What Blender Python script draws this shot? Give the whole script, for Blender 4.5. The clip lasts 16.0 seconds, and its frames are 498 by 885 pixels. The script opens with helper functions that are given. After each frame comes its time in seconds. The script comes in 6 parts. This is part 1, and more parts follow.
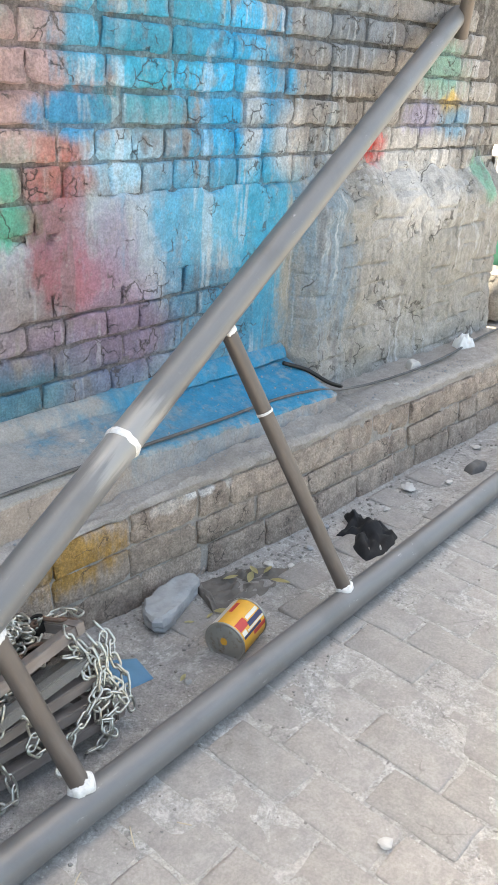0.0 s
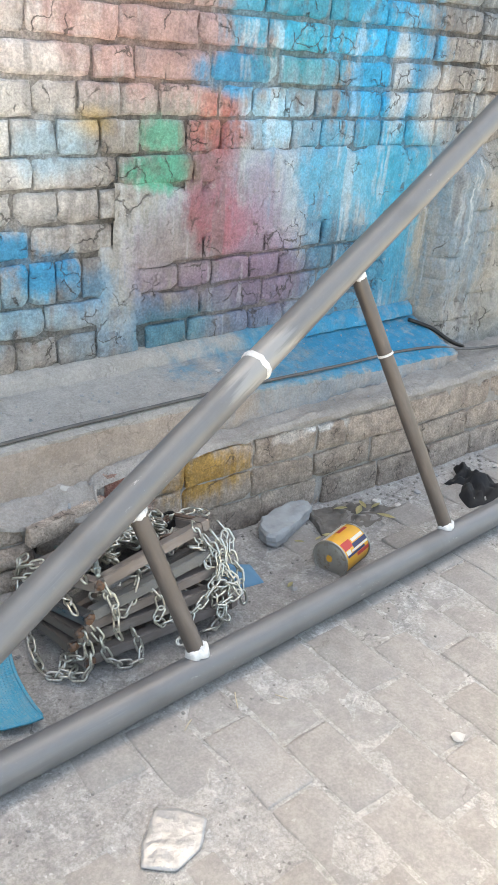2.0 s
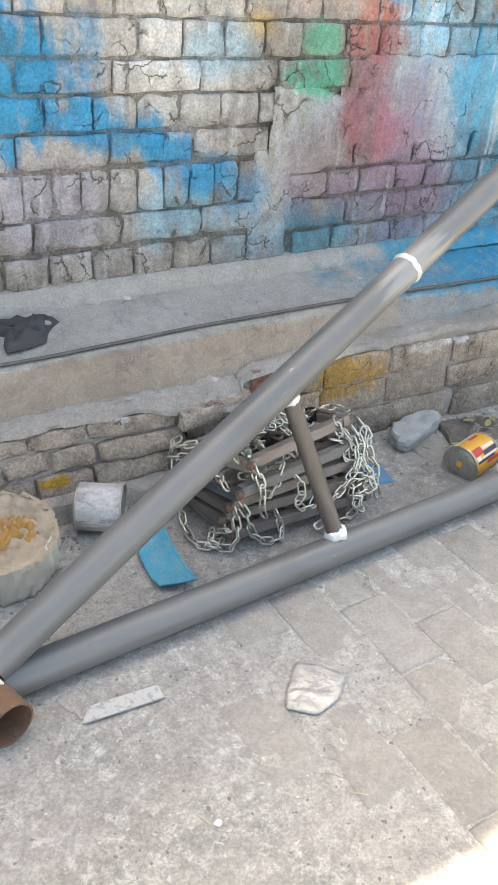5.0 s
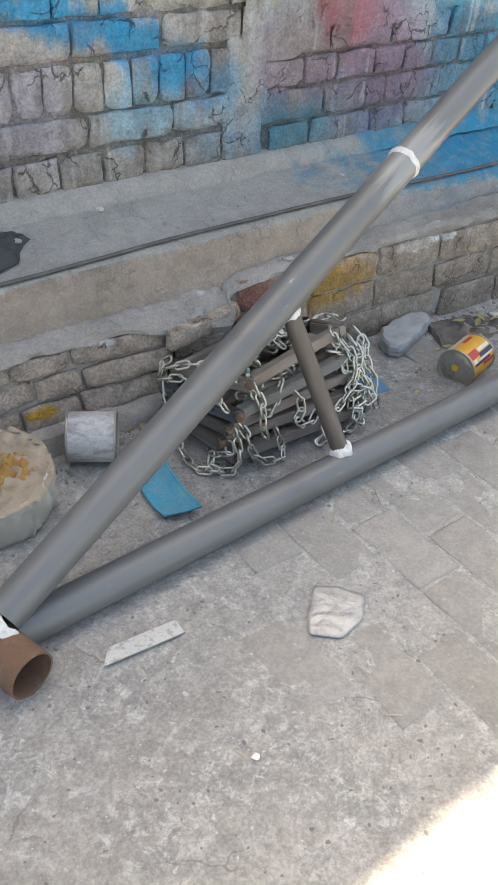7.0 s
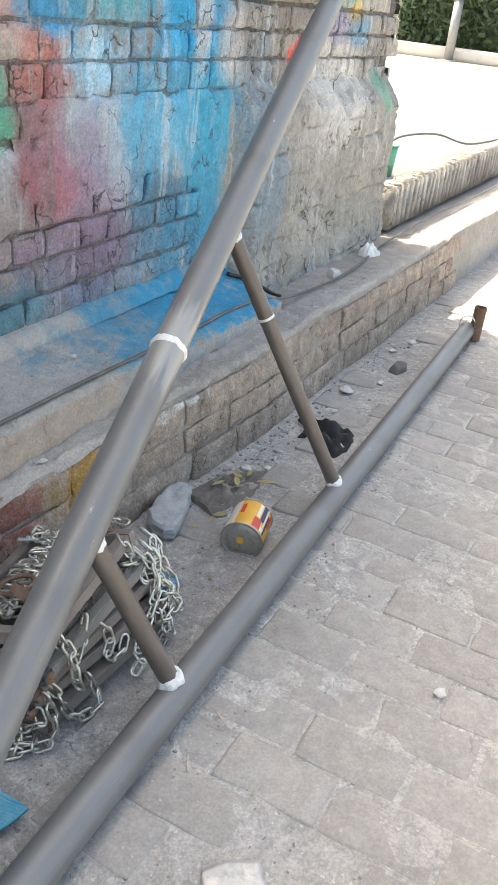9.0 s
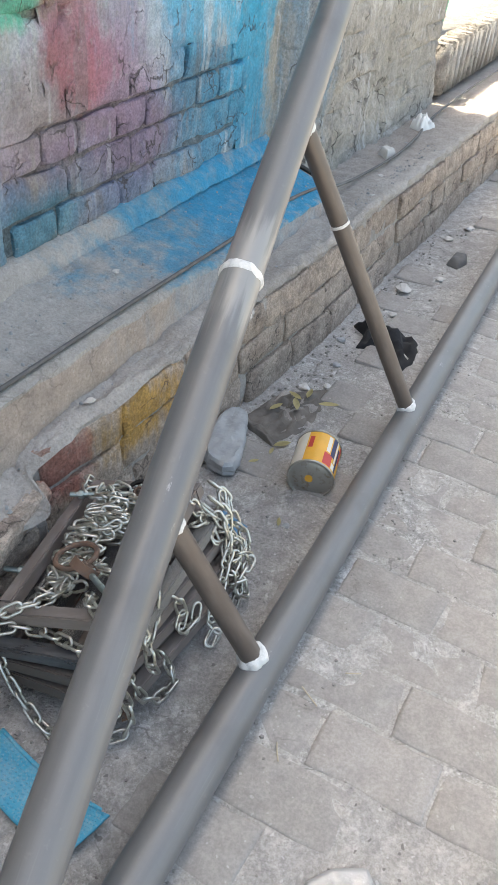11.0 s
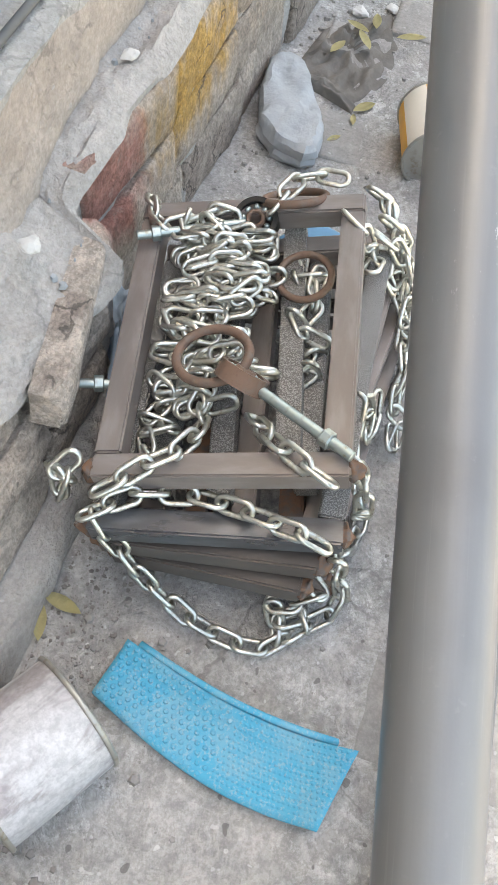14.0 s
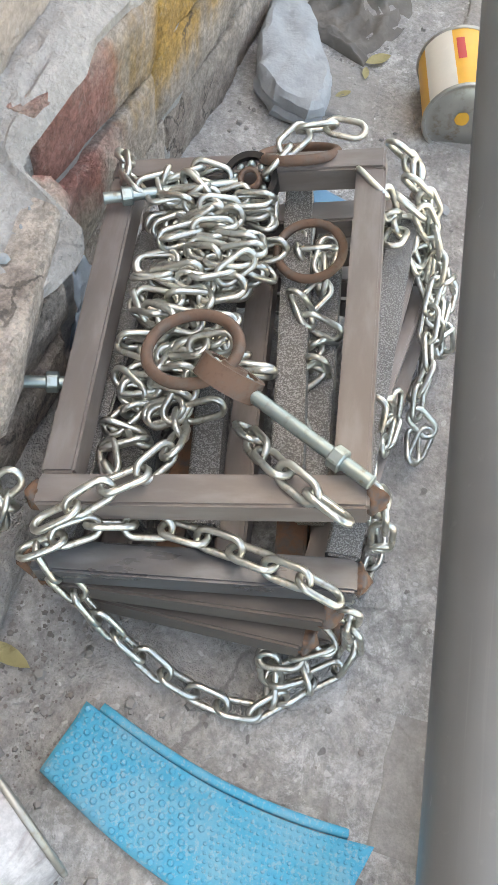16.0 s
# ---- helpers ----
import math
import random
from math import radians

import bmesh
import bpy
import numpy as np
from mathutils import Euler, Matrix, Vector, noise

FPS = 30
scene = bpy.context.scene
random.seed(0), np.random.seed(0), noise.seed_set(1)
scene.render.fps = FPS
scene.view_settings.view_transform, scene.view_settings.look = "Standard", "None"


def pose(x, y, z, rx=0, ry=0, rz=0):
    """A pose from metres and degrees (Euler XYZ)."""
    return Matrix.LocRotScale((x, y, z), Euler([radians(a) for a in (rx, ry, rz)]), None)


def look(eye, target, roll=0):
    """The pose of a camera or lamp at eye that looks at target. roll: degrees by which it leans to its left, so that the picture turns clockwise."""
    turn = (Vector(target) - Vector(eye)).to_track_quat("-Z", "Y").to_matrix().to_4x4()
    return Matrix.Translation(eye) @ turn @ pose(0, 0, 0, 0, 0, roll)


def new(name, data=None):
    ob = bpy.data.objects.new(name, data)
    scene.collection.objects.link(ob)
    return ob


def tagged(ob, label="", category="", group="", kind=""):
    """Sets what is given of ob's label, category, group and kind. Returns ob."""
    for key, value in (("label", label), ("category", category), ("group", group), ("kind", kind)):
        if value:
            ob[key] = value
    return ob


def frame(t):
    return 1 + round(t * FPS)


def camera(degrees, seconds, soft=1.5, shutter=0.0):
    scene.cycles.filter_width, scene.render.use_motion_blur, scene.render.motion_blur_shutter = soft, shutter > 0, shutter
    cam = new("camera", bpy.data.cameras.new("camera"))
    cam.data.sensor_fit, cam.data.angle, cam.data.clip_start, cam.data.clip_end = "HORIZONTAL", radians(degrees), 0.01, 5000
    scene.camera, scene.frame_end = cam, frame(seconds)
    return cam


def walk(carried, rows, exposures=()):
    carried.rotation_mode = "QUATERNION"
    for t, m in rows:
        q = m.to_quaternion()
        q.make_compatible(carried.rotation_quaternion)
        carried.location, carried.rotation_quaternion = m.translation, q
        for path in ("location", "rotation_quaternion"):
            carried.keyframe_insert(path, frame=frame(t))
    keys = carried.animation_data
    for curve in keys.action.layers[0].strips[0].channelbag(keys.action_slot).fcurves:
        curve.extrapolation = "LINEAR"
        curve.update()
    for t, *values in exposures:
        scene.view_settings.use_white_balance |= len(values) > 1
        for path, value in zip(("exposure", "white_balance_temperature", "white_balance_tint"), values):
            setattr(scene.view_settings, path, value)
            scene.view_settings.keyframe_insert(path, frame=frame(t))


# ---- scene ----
cam = camera(33.44, 16.0, soft=0.9)
# seconds, place in metres, turn in degrees
PATH = [
    (0, -0.7294, -0.9566, 1.3492, 65.801, -3.554, -48.575),
    (0.5, -0.8257, -0.9822, 1.3449, 64.969, -3.291, -49.150),
    (1, -0.8908, -1.0262, 1.3417, 63.231, -3.042, -49.267),
    (1.5, -0.8998, -1.0750, 1.3500, 63.675, -4.086, -44.338),
    (2, -0.9053, -1.1337, 1.3415, 63.292, -4.561, -38.908),
    (2.5, -0.9274, -1.1543, 1.3342, 62.669, -4.569, -35.463),
    (3, -0.9757, -1.1587, 1.3339, 61.957, -4.500, -32.906),
    (3.5, -1.0294, -1.1666, 1.3292, 61.696, -4.120, -31.502),
    (4, -1.0577, -1.1798, 1.3247, 61.306, -3.824, -30.924),
    (4.5, -1.0737, -1.1891, 1.3131, 60.091, -3.914, -31.146),
    (7, -1.1231, -1.0426, 1.2771, 51.676, -3.406, -36.073),
    (7.5, -1.1050, -0.9241, 1.2778, 53.483, -4.145, -41.814),
    (8, -1.1166, -0.7977, 1.2926, 57.031, -5.188, -51.329),
    (8.5, -1.1374, -0.6977, 1.3007, 60.556, -6.134, -58.747),
    (8.7, -1.1188, -0.6586, 1.2977, 61.876, -6.408, -60.708),
    (10.8, -0.8735, -0.3832, 1.2880, 55.970, -5.357, -62.948),
    (11, -0.8877, -0.3409, 1.2821, 52.445, -5.088, -61.573),
    (11.5, -0.8858, -0.2212, 1.2384, 45.731, -4.480, -57.791),
    (12, -0.8001, -0.0884, 1.1995, 39.376, -3.042, -55.271),
    (12.5, -0.7427, -0.0067, 1.1634, 35.816, -4.637, -57.560),
    (13, -0.7278, 0.0561, 1.1247, 34.624, -5.863, -63.681),
    (13.5, -0.6191, 0.1963, 0.9500, 32.785, -7.193, -70.445),
    (14, -0.5750, 0.2474, 0.8751, 31.018, -8.225, -73.150),
    (14.5, -0.5110, 0.2578, 0.7941, 29.487, -7.925, -73.575),
    (15, -0.4943, 0.2697, 0.7761, 28.922, -8.899, -73.572),
    (15.5, -0.4567, 0.2612, 0.7333, 28.370, -8.749, -73.263),
    (16, -0.4593, 0.2528, 0.7401, 29.930, -8.365, -72.840),
]
walk(cam, [(t, pose(*p)) for t, *p in PATH],
     exposures=[(0, 2.17, 8100, 5), (2.5, 2.28, 8400, 5), (3.5, 2.28, 8500, 5), (4.7, 2.24, 8400, 5), (7.0, 1.8, 8100, 5), (7.5, 2.2, 8100, 5), (8.0, 2.2, 8100, 5), (8.7, 2.0, 8000, 5), (11.0, 2.02, 8000, 5), (11.5, 2.45, 8500, 5), (12.0, 2.65, 8700, 5), (12.5, 2.72, 8700, 5), (13.0, 2.70, 8700, 5), (14.0, 2.86, 8700, 5), (16.0, 2.86, 8700, 5)])

# ---- world, sun ----
SUN_EL, SUN_AZ = 59.0, 73.0          # elevation; direction to the sun, counter-clockwise from +x
world = bpy.data.worlds.new("world")
scene.world = world
world.use_nodes = True
wn = world.node_tree
sky = wn.nodes.new("ShaderNodeTexSky")
sky.sky_type = 'NISHITA'
sky.sun_disc = False
sky.dust_density = 4.0
sky.sun_elevation = radians(SUN_EL)
sky.sun_rotation = radians(90.0 - SUN_AZ)
wn.links.new(sky.outputs[0], wn.nodes["Background"].inputs[0])
wn.nodes["Background"].inputs[1].default_value = 0.15
sun_data = bpy.data.lights.new("sun", 'SUN')
sun_data.energy = 4.0
sun_data.angle = radians(0.6)
sun_data.color = (1.0, 0.95, 0.87)
sun = new("sun", sun_data)
to_sun = Vector((math.cos(radians(SUN_EL)) * math.cos(radians(SUN_AZ)), math.cos(radians(SUN_EL)) * math.sin(radians(SUN_AZ)), math.sin(radians(SUN_EL))))
sun.matrix_world = look(to_sun * 20, (0, 0, 0))

# ---- materials ----


class Nodes:
    """A small wrapper to wire a principled material."""

    def __init__(self, name, rough=0.8, metal=0.0):
        self.m = bpy.data.materials.new(name)
        self.m.use_nodes = True
        self.t = self.m.node_tree
        self.b = self.t.nodes["Principled BSDF"]
        self.b.inputs["Roughness"].default_value = rough
        self.b.inputs["Metallic"].default_value = metal
        self.pos = None

    def put(self, socket, v):
        if isinstance(v, (int, float)):
            socket.default_value = v
        elif isinstance(v, tuple):
            socket.default_value = v if len(v) != 3 or socket.type != 'RGBA' else (*v, 1)
        else:
            self.t.links.new(v, socket)

    def where(self):
        if self.pos is None:
            self.pos = self.t.nodes.new("ShaderNodeNewGeometry").outputs["Position"]
        return self.pos

    def local(self):
        return self.t.nodes.new("ShaderNodeTexCoord").outputs["Object"]

    def math(self, op, a, b=0.0, clamp=False):
        n = self.t.nodes.new("ShaderNodeMath")
        n.operation, n.use_clamp = op, clamp
        self.put(n.inputs[0], a)
        self.put(n.inputs[1], b)
        return n.outputs[0]

    def vec(self, op, a, b):
        n = self.t.nodes.new("ShaderNodeVectorMath")
        n.operation = op
        self.put(n.inputs[0], a)
        self.put(n.inputs[1], b)
        return n.outputs["Value"] if op == 'LENGTH' else n.outputs[0]

    def noise(self, scale, detail=4.0, rough=0.55, at=None, stretch=None, dist=0.0):
        n = self.t.nodes.new("ShaderNodeTexNoise")
        p = at if at is not None else self.where()
        if stretch:
            p = self.vec('MULTIPLY', p, stretch)
        self.t.links.new(p, n.inputs["Vector"])
        n.inputs["Scale"].default_value, n.inputs["Detail"].default_value = scale, detail
        n.inputs["Roughness"].default_value, n.inputs["Distortion"].default_value = rough, dist
        return n.outputs[0]

    def cracks(self, scale, at=None):
        n = self.t.nodes.new("ShaderNodeTexVoronoi")
        n.feature = 'DISTANCE_TO_EDGE'
        p = at if at is not None else self.where()
        w = self.t.nodes.new("ShaderNodeTexNoise")
        self.t.links.new(p, w.inputs["Vector"])
        w.inputs["Scale"].default_value, w.inputs["Detail"].default_value = scale * 1.7, 5.0
        p = self.vec('ADD', p, self.vec('MULTIPLY', w.outputs[1], (0.9 / scale, 0.9 / scale, 0.9 / scale)))
        self.t.links.new(p, n.inputs["Vector"])
        n.inputs["Scale"].default_value = scale
        return n.outputs["Distance"]

    def spread(self, v, a, b, c=0.0, d=1.0):
        n = self.t.nodes.new("ShaderNodeMapRange")
        n.interpolation_type = 'SMOOTHSTEP'
        self.put(n.inputs[0], v)
        for k, x in zip((1, 2, 3, 4), (a, b, c, d)):
            n.inputs[k].default_value = x
        return n.outputs[0]

    def mix(self, f, a, b, how='MIX'):
        n = self.t.nodes.new("ShaderNodeMix")
        n.data_type, n.blend_type = 'RGBA', how
        self.put(n.inputs[0], f)
        self.put(n.inputs[6], a)
        self.put(n.inputs[7], b)
        return n.outputs[2]

    def vary(self, c, low=0.85, high=1.12):
        r = self.t.nodes.new("ShaderNodeObjectInfo").outputs["Random"]
        v = self.math('MULTIPLY_ADD', r, high - low)
        v.node.inputs[2].default_value = low
        h = self.t.nodes.new("ShaderNodeHueSaturation")
        self.put(h.inputs["Value"], v)
        self.put(h.inputs["Color"], c)
        return h.outputs[0]

    def grain(self, c, amount=0.25, scale=150.0, at=None):
        """Fine speckle and mid-size mottling over a colour."""
        f = self.spread(self.noise(scale, 3.0, 0.75, at=at), 0.36, 0.64, 1.0 - amount, 1.0 + amount * 0.8)
        g = self.spread(self.noise(scale * 0.16, 6.0, 0.75, at=at), 0.38, 0.62, 1.0 - amount * 0.9, 1.0 + amount * 0.6)
        h = self.t.nodes.new("ShaderNodeHueSaturation")
        self.put(h.inputs["Value"], self.math('MULTIPLY', f, g))
        self.put(h.inputs["Color"], c)
        return h.outputs[0]

    def fissures(self, scale, width, low=0.47, high=0.58):
        """Sparse thin wandering cracks, 1 on the crack."""
        d = self.cracks(scale)
        return self.math('MULTIPLY', self.spread(d, width * 0.3, width, 1.0, 0.0), self.spread(self.noise(scale * 0.8, 2.0), low, high))

    def bump(self, h, strength=0.5, dist=0.004, prev=None):
        n = self.t.nodes.new("ShaderNodeBump")
        n.inputs["Strength"].default_value, n.inputs["Distance"].default_value = strength, dist
        self.put(n.inputs["Height"], h)
        if prev is not None:
            self.put(n.inputs["Normal"], prev)
        return n.outputs[0]

    def done(self, color, normal=None, rough=None):
        self.put(self.b.inputs["Base Color"], color)
        if normal is not None:
            self.put(self.b.inputs["Normal"], normal)
        if rough is not None:
            self.put(self.b.inputs["Roughness"], rough)
        return self.m


def sprayed(k, base, blobs, axes=(1, 0, 1)):
    """Sprayed paint over a base: each blob has a centre, radii, colour, cover and softness, with a ragged dripping edge."""
    rag = k.math('SUBTRACT', k.noise(9.0, 3.0, stretch=(1.0, 1.0, 0.45)), 0.5)
    fine = k.math('SUBTRACT', k.noise(60.0, 3.0), 0.5)
    drip = k.math('SUBTRACT', k.noise(24.0, 3.0, 0.6, stretch=(1.0, 1.0, 0.07)), 0.5)
    edge = k.math('ADD', k.math('ADD', k.math('MULTIPLY', rag, 1.5), k.math('MULTIPLY', fine, 0.5)), k.math('MULTIPLY', drip, 1.5))
    c = base
    for x, z, rx, rz, col, cover, soft in blobs:
        centre = (x, 0, z) if axes[2] else (x, z, 0)
        scale = (1 / rx, 0, 1 / rz) if axes[2] else (1 / rx, 1 / rz, 0)
        d = k.vec('LENGTH', k.vec('MULTIPLY', k.vec('SUBTRACT', k.where(), centre), scale), (0, 0, 0))
        f = k.spread(k.math('ADD', d, edge), 1.0 - soft, 1.0 + soft, cover, 0.0)
        c = k.mix(f, c, col)
    return c


BLUE, SKYB, TEAL, PALE = (0.006, 0.28, 0.52), (0.10, 0.44, 0.64), (0.02, 0.31, 0.39), (0.39, 0.50, 0.59)
WHITE, PINK, RED, MAUVE = (0.61, 0.59, 0.57), (0.50, 0.29, 0.27), (0.46, 0.12, 0.09), (0.30, 0.20, 0.28)
GREEN, OCHRE, LILAC, WINE = (0.10, 0.42, 0.29), (0.60, 0.40, 0.10), (0.33, 0.30, 0.46), (0.30, 0.08, 0.09)


def graffiti(k, base):
    """The wall's layers of sprayed paint, from old faded ones to fresh ones."""
    first = [
        (-0.25, 1.05, 0.50, 0.50, (0.50, 0.475, 0.455), 0.75, 0.5), (0.95, 0.85, 0.50, 0.22, PALE, 0.65, 0.5),
        (0.25, 1.32, 0.55, 0.16, PINK, 0.70, 0.4), (-0.15, 1.24, 0.22, 0.09, (0.52, 0.20, 0.17), 0.65, 0.5), (0.0, 1.10, 0.17, 0.27, WHITE, 0.85, 0.5),
        (-0.46, 1.22, 0.14, 0.10, LILAC, 0.7, 0.5), (-0.38, 0.66, 0.15, 0.12, LILAC, 0.35, 0.6), (0.72, 0.70, 0.30, 0.17, MAUVE, 0.85, 0.5),
        (0.62, 0.52, 0.26, 0.10, (0.20, 0.23, 0.29), 0.7, 0.5), (0.52, 0.76, 0.14, 0.08, (0.30, 0.26, 0.24), 0.7, 0.5), (0.38, 0.52, 0.17, 0.07, BLUE, 0.35, 0.6),
        (0.2, 0.55, 0.1, 0.14, (0.24, 0.36, 0.44), 0.5, 0.6), (1.0, 0.55, 0.28, 0.13, (0.20, 0.32, 0.44), 0.6, 0.5), (0.66, 1.38, 0.22, 0.20, (0.33, 0.24, 0.26), 0.6, 0.5),
    ]
    then = [
        (-0.44, 0.98, 0.17, 0.15, BLUE, 0.95, 0.35), (-0.30, 0.87, 0.11, 0.06, BLUE, 0.9, 0.4), (-0.16, 0.82, 0.10, 0.05, BLUE, 0.9, 0.4), (-0.05, 0.78, 0.10, 0.05, BLUE, 0.9, 0.4),
        (0.06, 0.715, 0.10, 0.06, BLUE, 0.92, 0.4), (0.18, 0.66, 0.08, 0.06, BLUE, 0.5, 0.6), (-0.02, 0.62, 0.12, 0.08, SKYB, 0.45, 0.6), (0.22, 1.09, 0.06, 0.04, OCHRE, 0.5, 0.6),
        (0.40, 0.965, 0.12, 0.05, GREEN, 0.95, 0.35), (0.41, 1.055, 0.07, 0.05, GREEN, 0.85, 0.4), (0.10, 1.03, 0.12, 0.06, SKYB, 0.4, 0.6),
        (0.62, 1.07, 0.10, 0.055, RED, 0.72, 0.45), (0.60, 1.14, 0.06, 0.035, RED, 0.55, 0.5), (0.60, 0.90, 0.09, 0.15, WINE, 0.70, 0.45), (0.68, 0.80, 0.10, 0.08, (0.42, 0.16, 0.20), 0.7, 0.5),
        (0.68, 1.22, 0.13, 0.05, BLUE, 0.9, 0.4), (0.92, 1.26, 0.16, 0.10, TEAL, 0.9, 0.4), (0.75, 1.40, 0.14, 0.10, (0.03, 0.31, 0.48), 0.88, 0.4),
        (1.02, 1.42, 0.25, 0.15, (0.015, 0.33, 0.50), 0.92, 0.4), (0.92, 1.00, 0.18, 0.22, PALE, 0.7, 0.5), (0.80, 0.88, 0.09, 0.12, MAUVE, 0.6, 0.5), (1.03, 0.92, 0.10, 0.18, (0.04, 0.29, 0.49), 0.75, 0.5), (1.12, 0.70, 0.18, 0.15, (0.05, 0.23, 0.37), 0.8, 0.5), (0.88, 0.60, 0.18, 0.10, (0.22, 0.14, 0.20), 0.75, 0.5), (0.50, 0.50, 0.13, 0.06, (0.05, 0.20, 0.26), 0.7, 0.5), (0.75, 0.48, 0.14, 0.05, (0.12, 0.16, 0.24), 0.7, 0.5), (0.84, 1.10, 0.11, 0.08, (0.30, 0.55, 0.70), 0.9, 0.4),
        (1.30, 1.20, 0.21, 0.32, (0.004, 0.38, 0.68), 0.97, 0.35), (1.22, 0.95, 0.30, 0.16, SKYB, 0.8, 0.5), (1.42, 0.80, 0.14, 0.36, (0.02, 0.33, 0.52), 0.9, 0.45),
        (1.30, 0.55, 0.26, 0.16, (0.03, 0.25, 0.40), 0.75, 0.5), (1.36, 1.22, 0.05, 0.14, WHITE, 0.75, 0.6), (1.53, 1.15, 0.09, 0.10, WHITE, 0.7, 0.5),
    ]
    right = [
        (1.72, 0.80, 0.13, 0.34, (0.16, 0.26, 0.34), 0.7, 0.5), (2.04, 1.12, 0.085, 0.06, (0.60, 0.06, 0.05), 0.97, 0.15), (2.35, 1.02, 0.28, 0.22, WHITE, 0.85, 0.5),
        (2.50, 1.40, 0.17, 0.10, (0.18, 0.42, 0.34), 0.7, 0.5), (2.36, 1.22, 0.14, 0.06, LILAC, 0.7, 0.4), (2.58, 1.27, 0.07, 0.05, OCHRE, 0.85, 0.4),
        (2.62, 1.20, 0.12, 0.06, (0.10, 0.32, 0.50), 0.7, 0.4), (2.90, 0.98, 0.08, 0.1, GREEN, 0.6, 0.4), (1.75, 1.52, 0.3, 0.12, (0.13, 0.22, 0.30), 0.5, 0.6),
    ]
    c = sprayed(k, base, first + then + right)
    runs = k.spread(k.noise(30.0, 2.0, 0.5, stretch=(1.0, 1.0, 0.05)), 0.56, 0.66, 0.0, 0.38)
    zone = k.spread(k.noise(3.0, 2.0), 0.46, 0.60)
    c = k.mix(k.math('MULTIPLY', runs, zone), c, (0.62, 0.64, 0.66))
    grey = k.math('MULTIPLY', k.spread(k.noise(22.0, 2.0, 0.5, stretch=(1.0, 1.0, 0.07)), 0.56, 0.66, 0.0, 0.5), k.spread(k.noise(2.6, 2.0), 0.54, 0.44))
    return k.mix(grey, c, (0.19, 0.18, 0.18))


def make_wall_brick():
    k = Nodes("painted_brick", 0.82)
    n1, n2, n3 = k.noise(14.0, 5.0), k.noise(70.0, 6.0, 0.65), k.noise(3.2, 3.0)
    base = k.mix(k.spread(n3, 0.35, 0.65), (0.26, 0.235, 0.22), (0.35, 0.33, 0.305))
    base = k.mix(k.spread(n1, 0.45, 0.7), base, (0.27, 0.235, 0.215))
    c = graffiti(k, base)
    c = k.mix(k.spread(n2, 0.58, 0.74, 0.0, 0.5), c, (0.33, 0.31, 0.295))
    c = k.mix(k.spread(n1, 0.30, 0.42, 0.45, 0.0), c, (0.15, 0.13, 0.12))
    crack = k.fissures(13.0, 0.035, 0.52, 0.60)
    c = k.mix(k.math('MULTIPLY', crack, 0.7), c, (0.07, 0.06, 0.055))
    c = k.grain(k.vary(c, 0.84, 1.13), 0.18)
    b = k.bump(k.math('SUBTRACT', n1, k.math('MULTIPLY', crack, 0.3)), 1.0, 0.022)
    b = k.bump(n2, 1.0, 0.009, b)
    return k.done(c, b)


def make_mortar():
    k = Nodes("old_mortar", 0.95)
    n1, n2 = k.noise(30.0, 6.0, 0.65), k.noise(5.0, 3.0)
    base = k.mix(k.spread(n1, 0.35, 0.7), (0.085, 0.077, 0.07), (0.20, 0.186, 0.172))
    c = k.mix(0.5, base, graffiti(k, base))
    c = k.mix(k.spread(n2, 0.4, 0.65, 0.0, 0.35), c, (0.16, 0.145, 0.13))
    return k.done(k.grain(c, 0.25), k.bump(n1, 1.0, 0.022))


def make_plaster():
    k = Nodes("cracked_plaster", 0.85)
    n1, n2, n3 = k.noise(10.0, 6.0, 0.6), k.noise(55.0, 5.0, 0.65), k.noise(2.5, 3.0)
    base = k.mix(k.spread(n3, 0.35, 0.65), (0.31, 0.295, 0.272), (0.40, 0.38, 0.352))
    base = k.mix(k.spread(k.noise(6.0, 4.0, stretch=(1.0, 1.0, 0.12)), 0.45, 0.68, 0.0, 0.6), base, (0.29, 0.275, 0.235))
    c = graffiti(k, base)
    c = k.mix(k.spread(n2, 0.55, 0.72, 0.0, 0.45), c, (0.38, 0.36, 0.34))
    crack = k.math('MAXIMUM', k.fissures(6.0, 0.026, 0.53, 0.60), k.fissures(15.0, 0.028, 0.58, 0.64))
    c = k.grain(k.mix(k.math('MULTIPLY', crack, 0.65), c, (0.07, 0.062, 0.056)), 0.14)
    b = k.bump(n1, 1.0, 0.026)
    b = k.bump(n2, 1.0, 0.009, b)
    b = k.bump(k.math('SUBTRACT', 1.0, crack), 0.9, 0.006, b)
    return k.done(c, b)


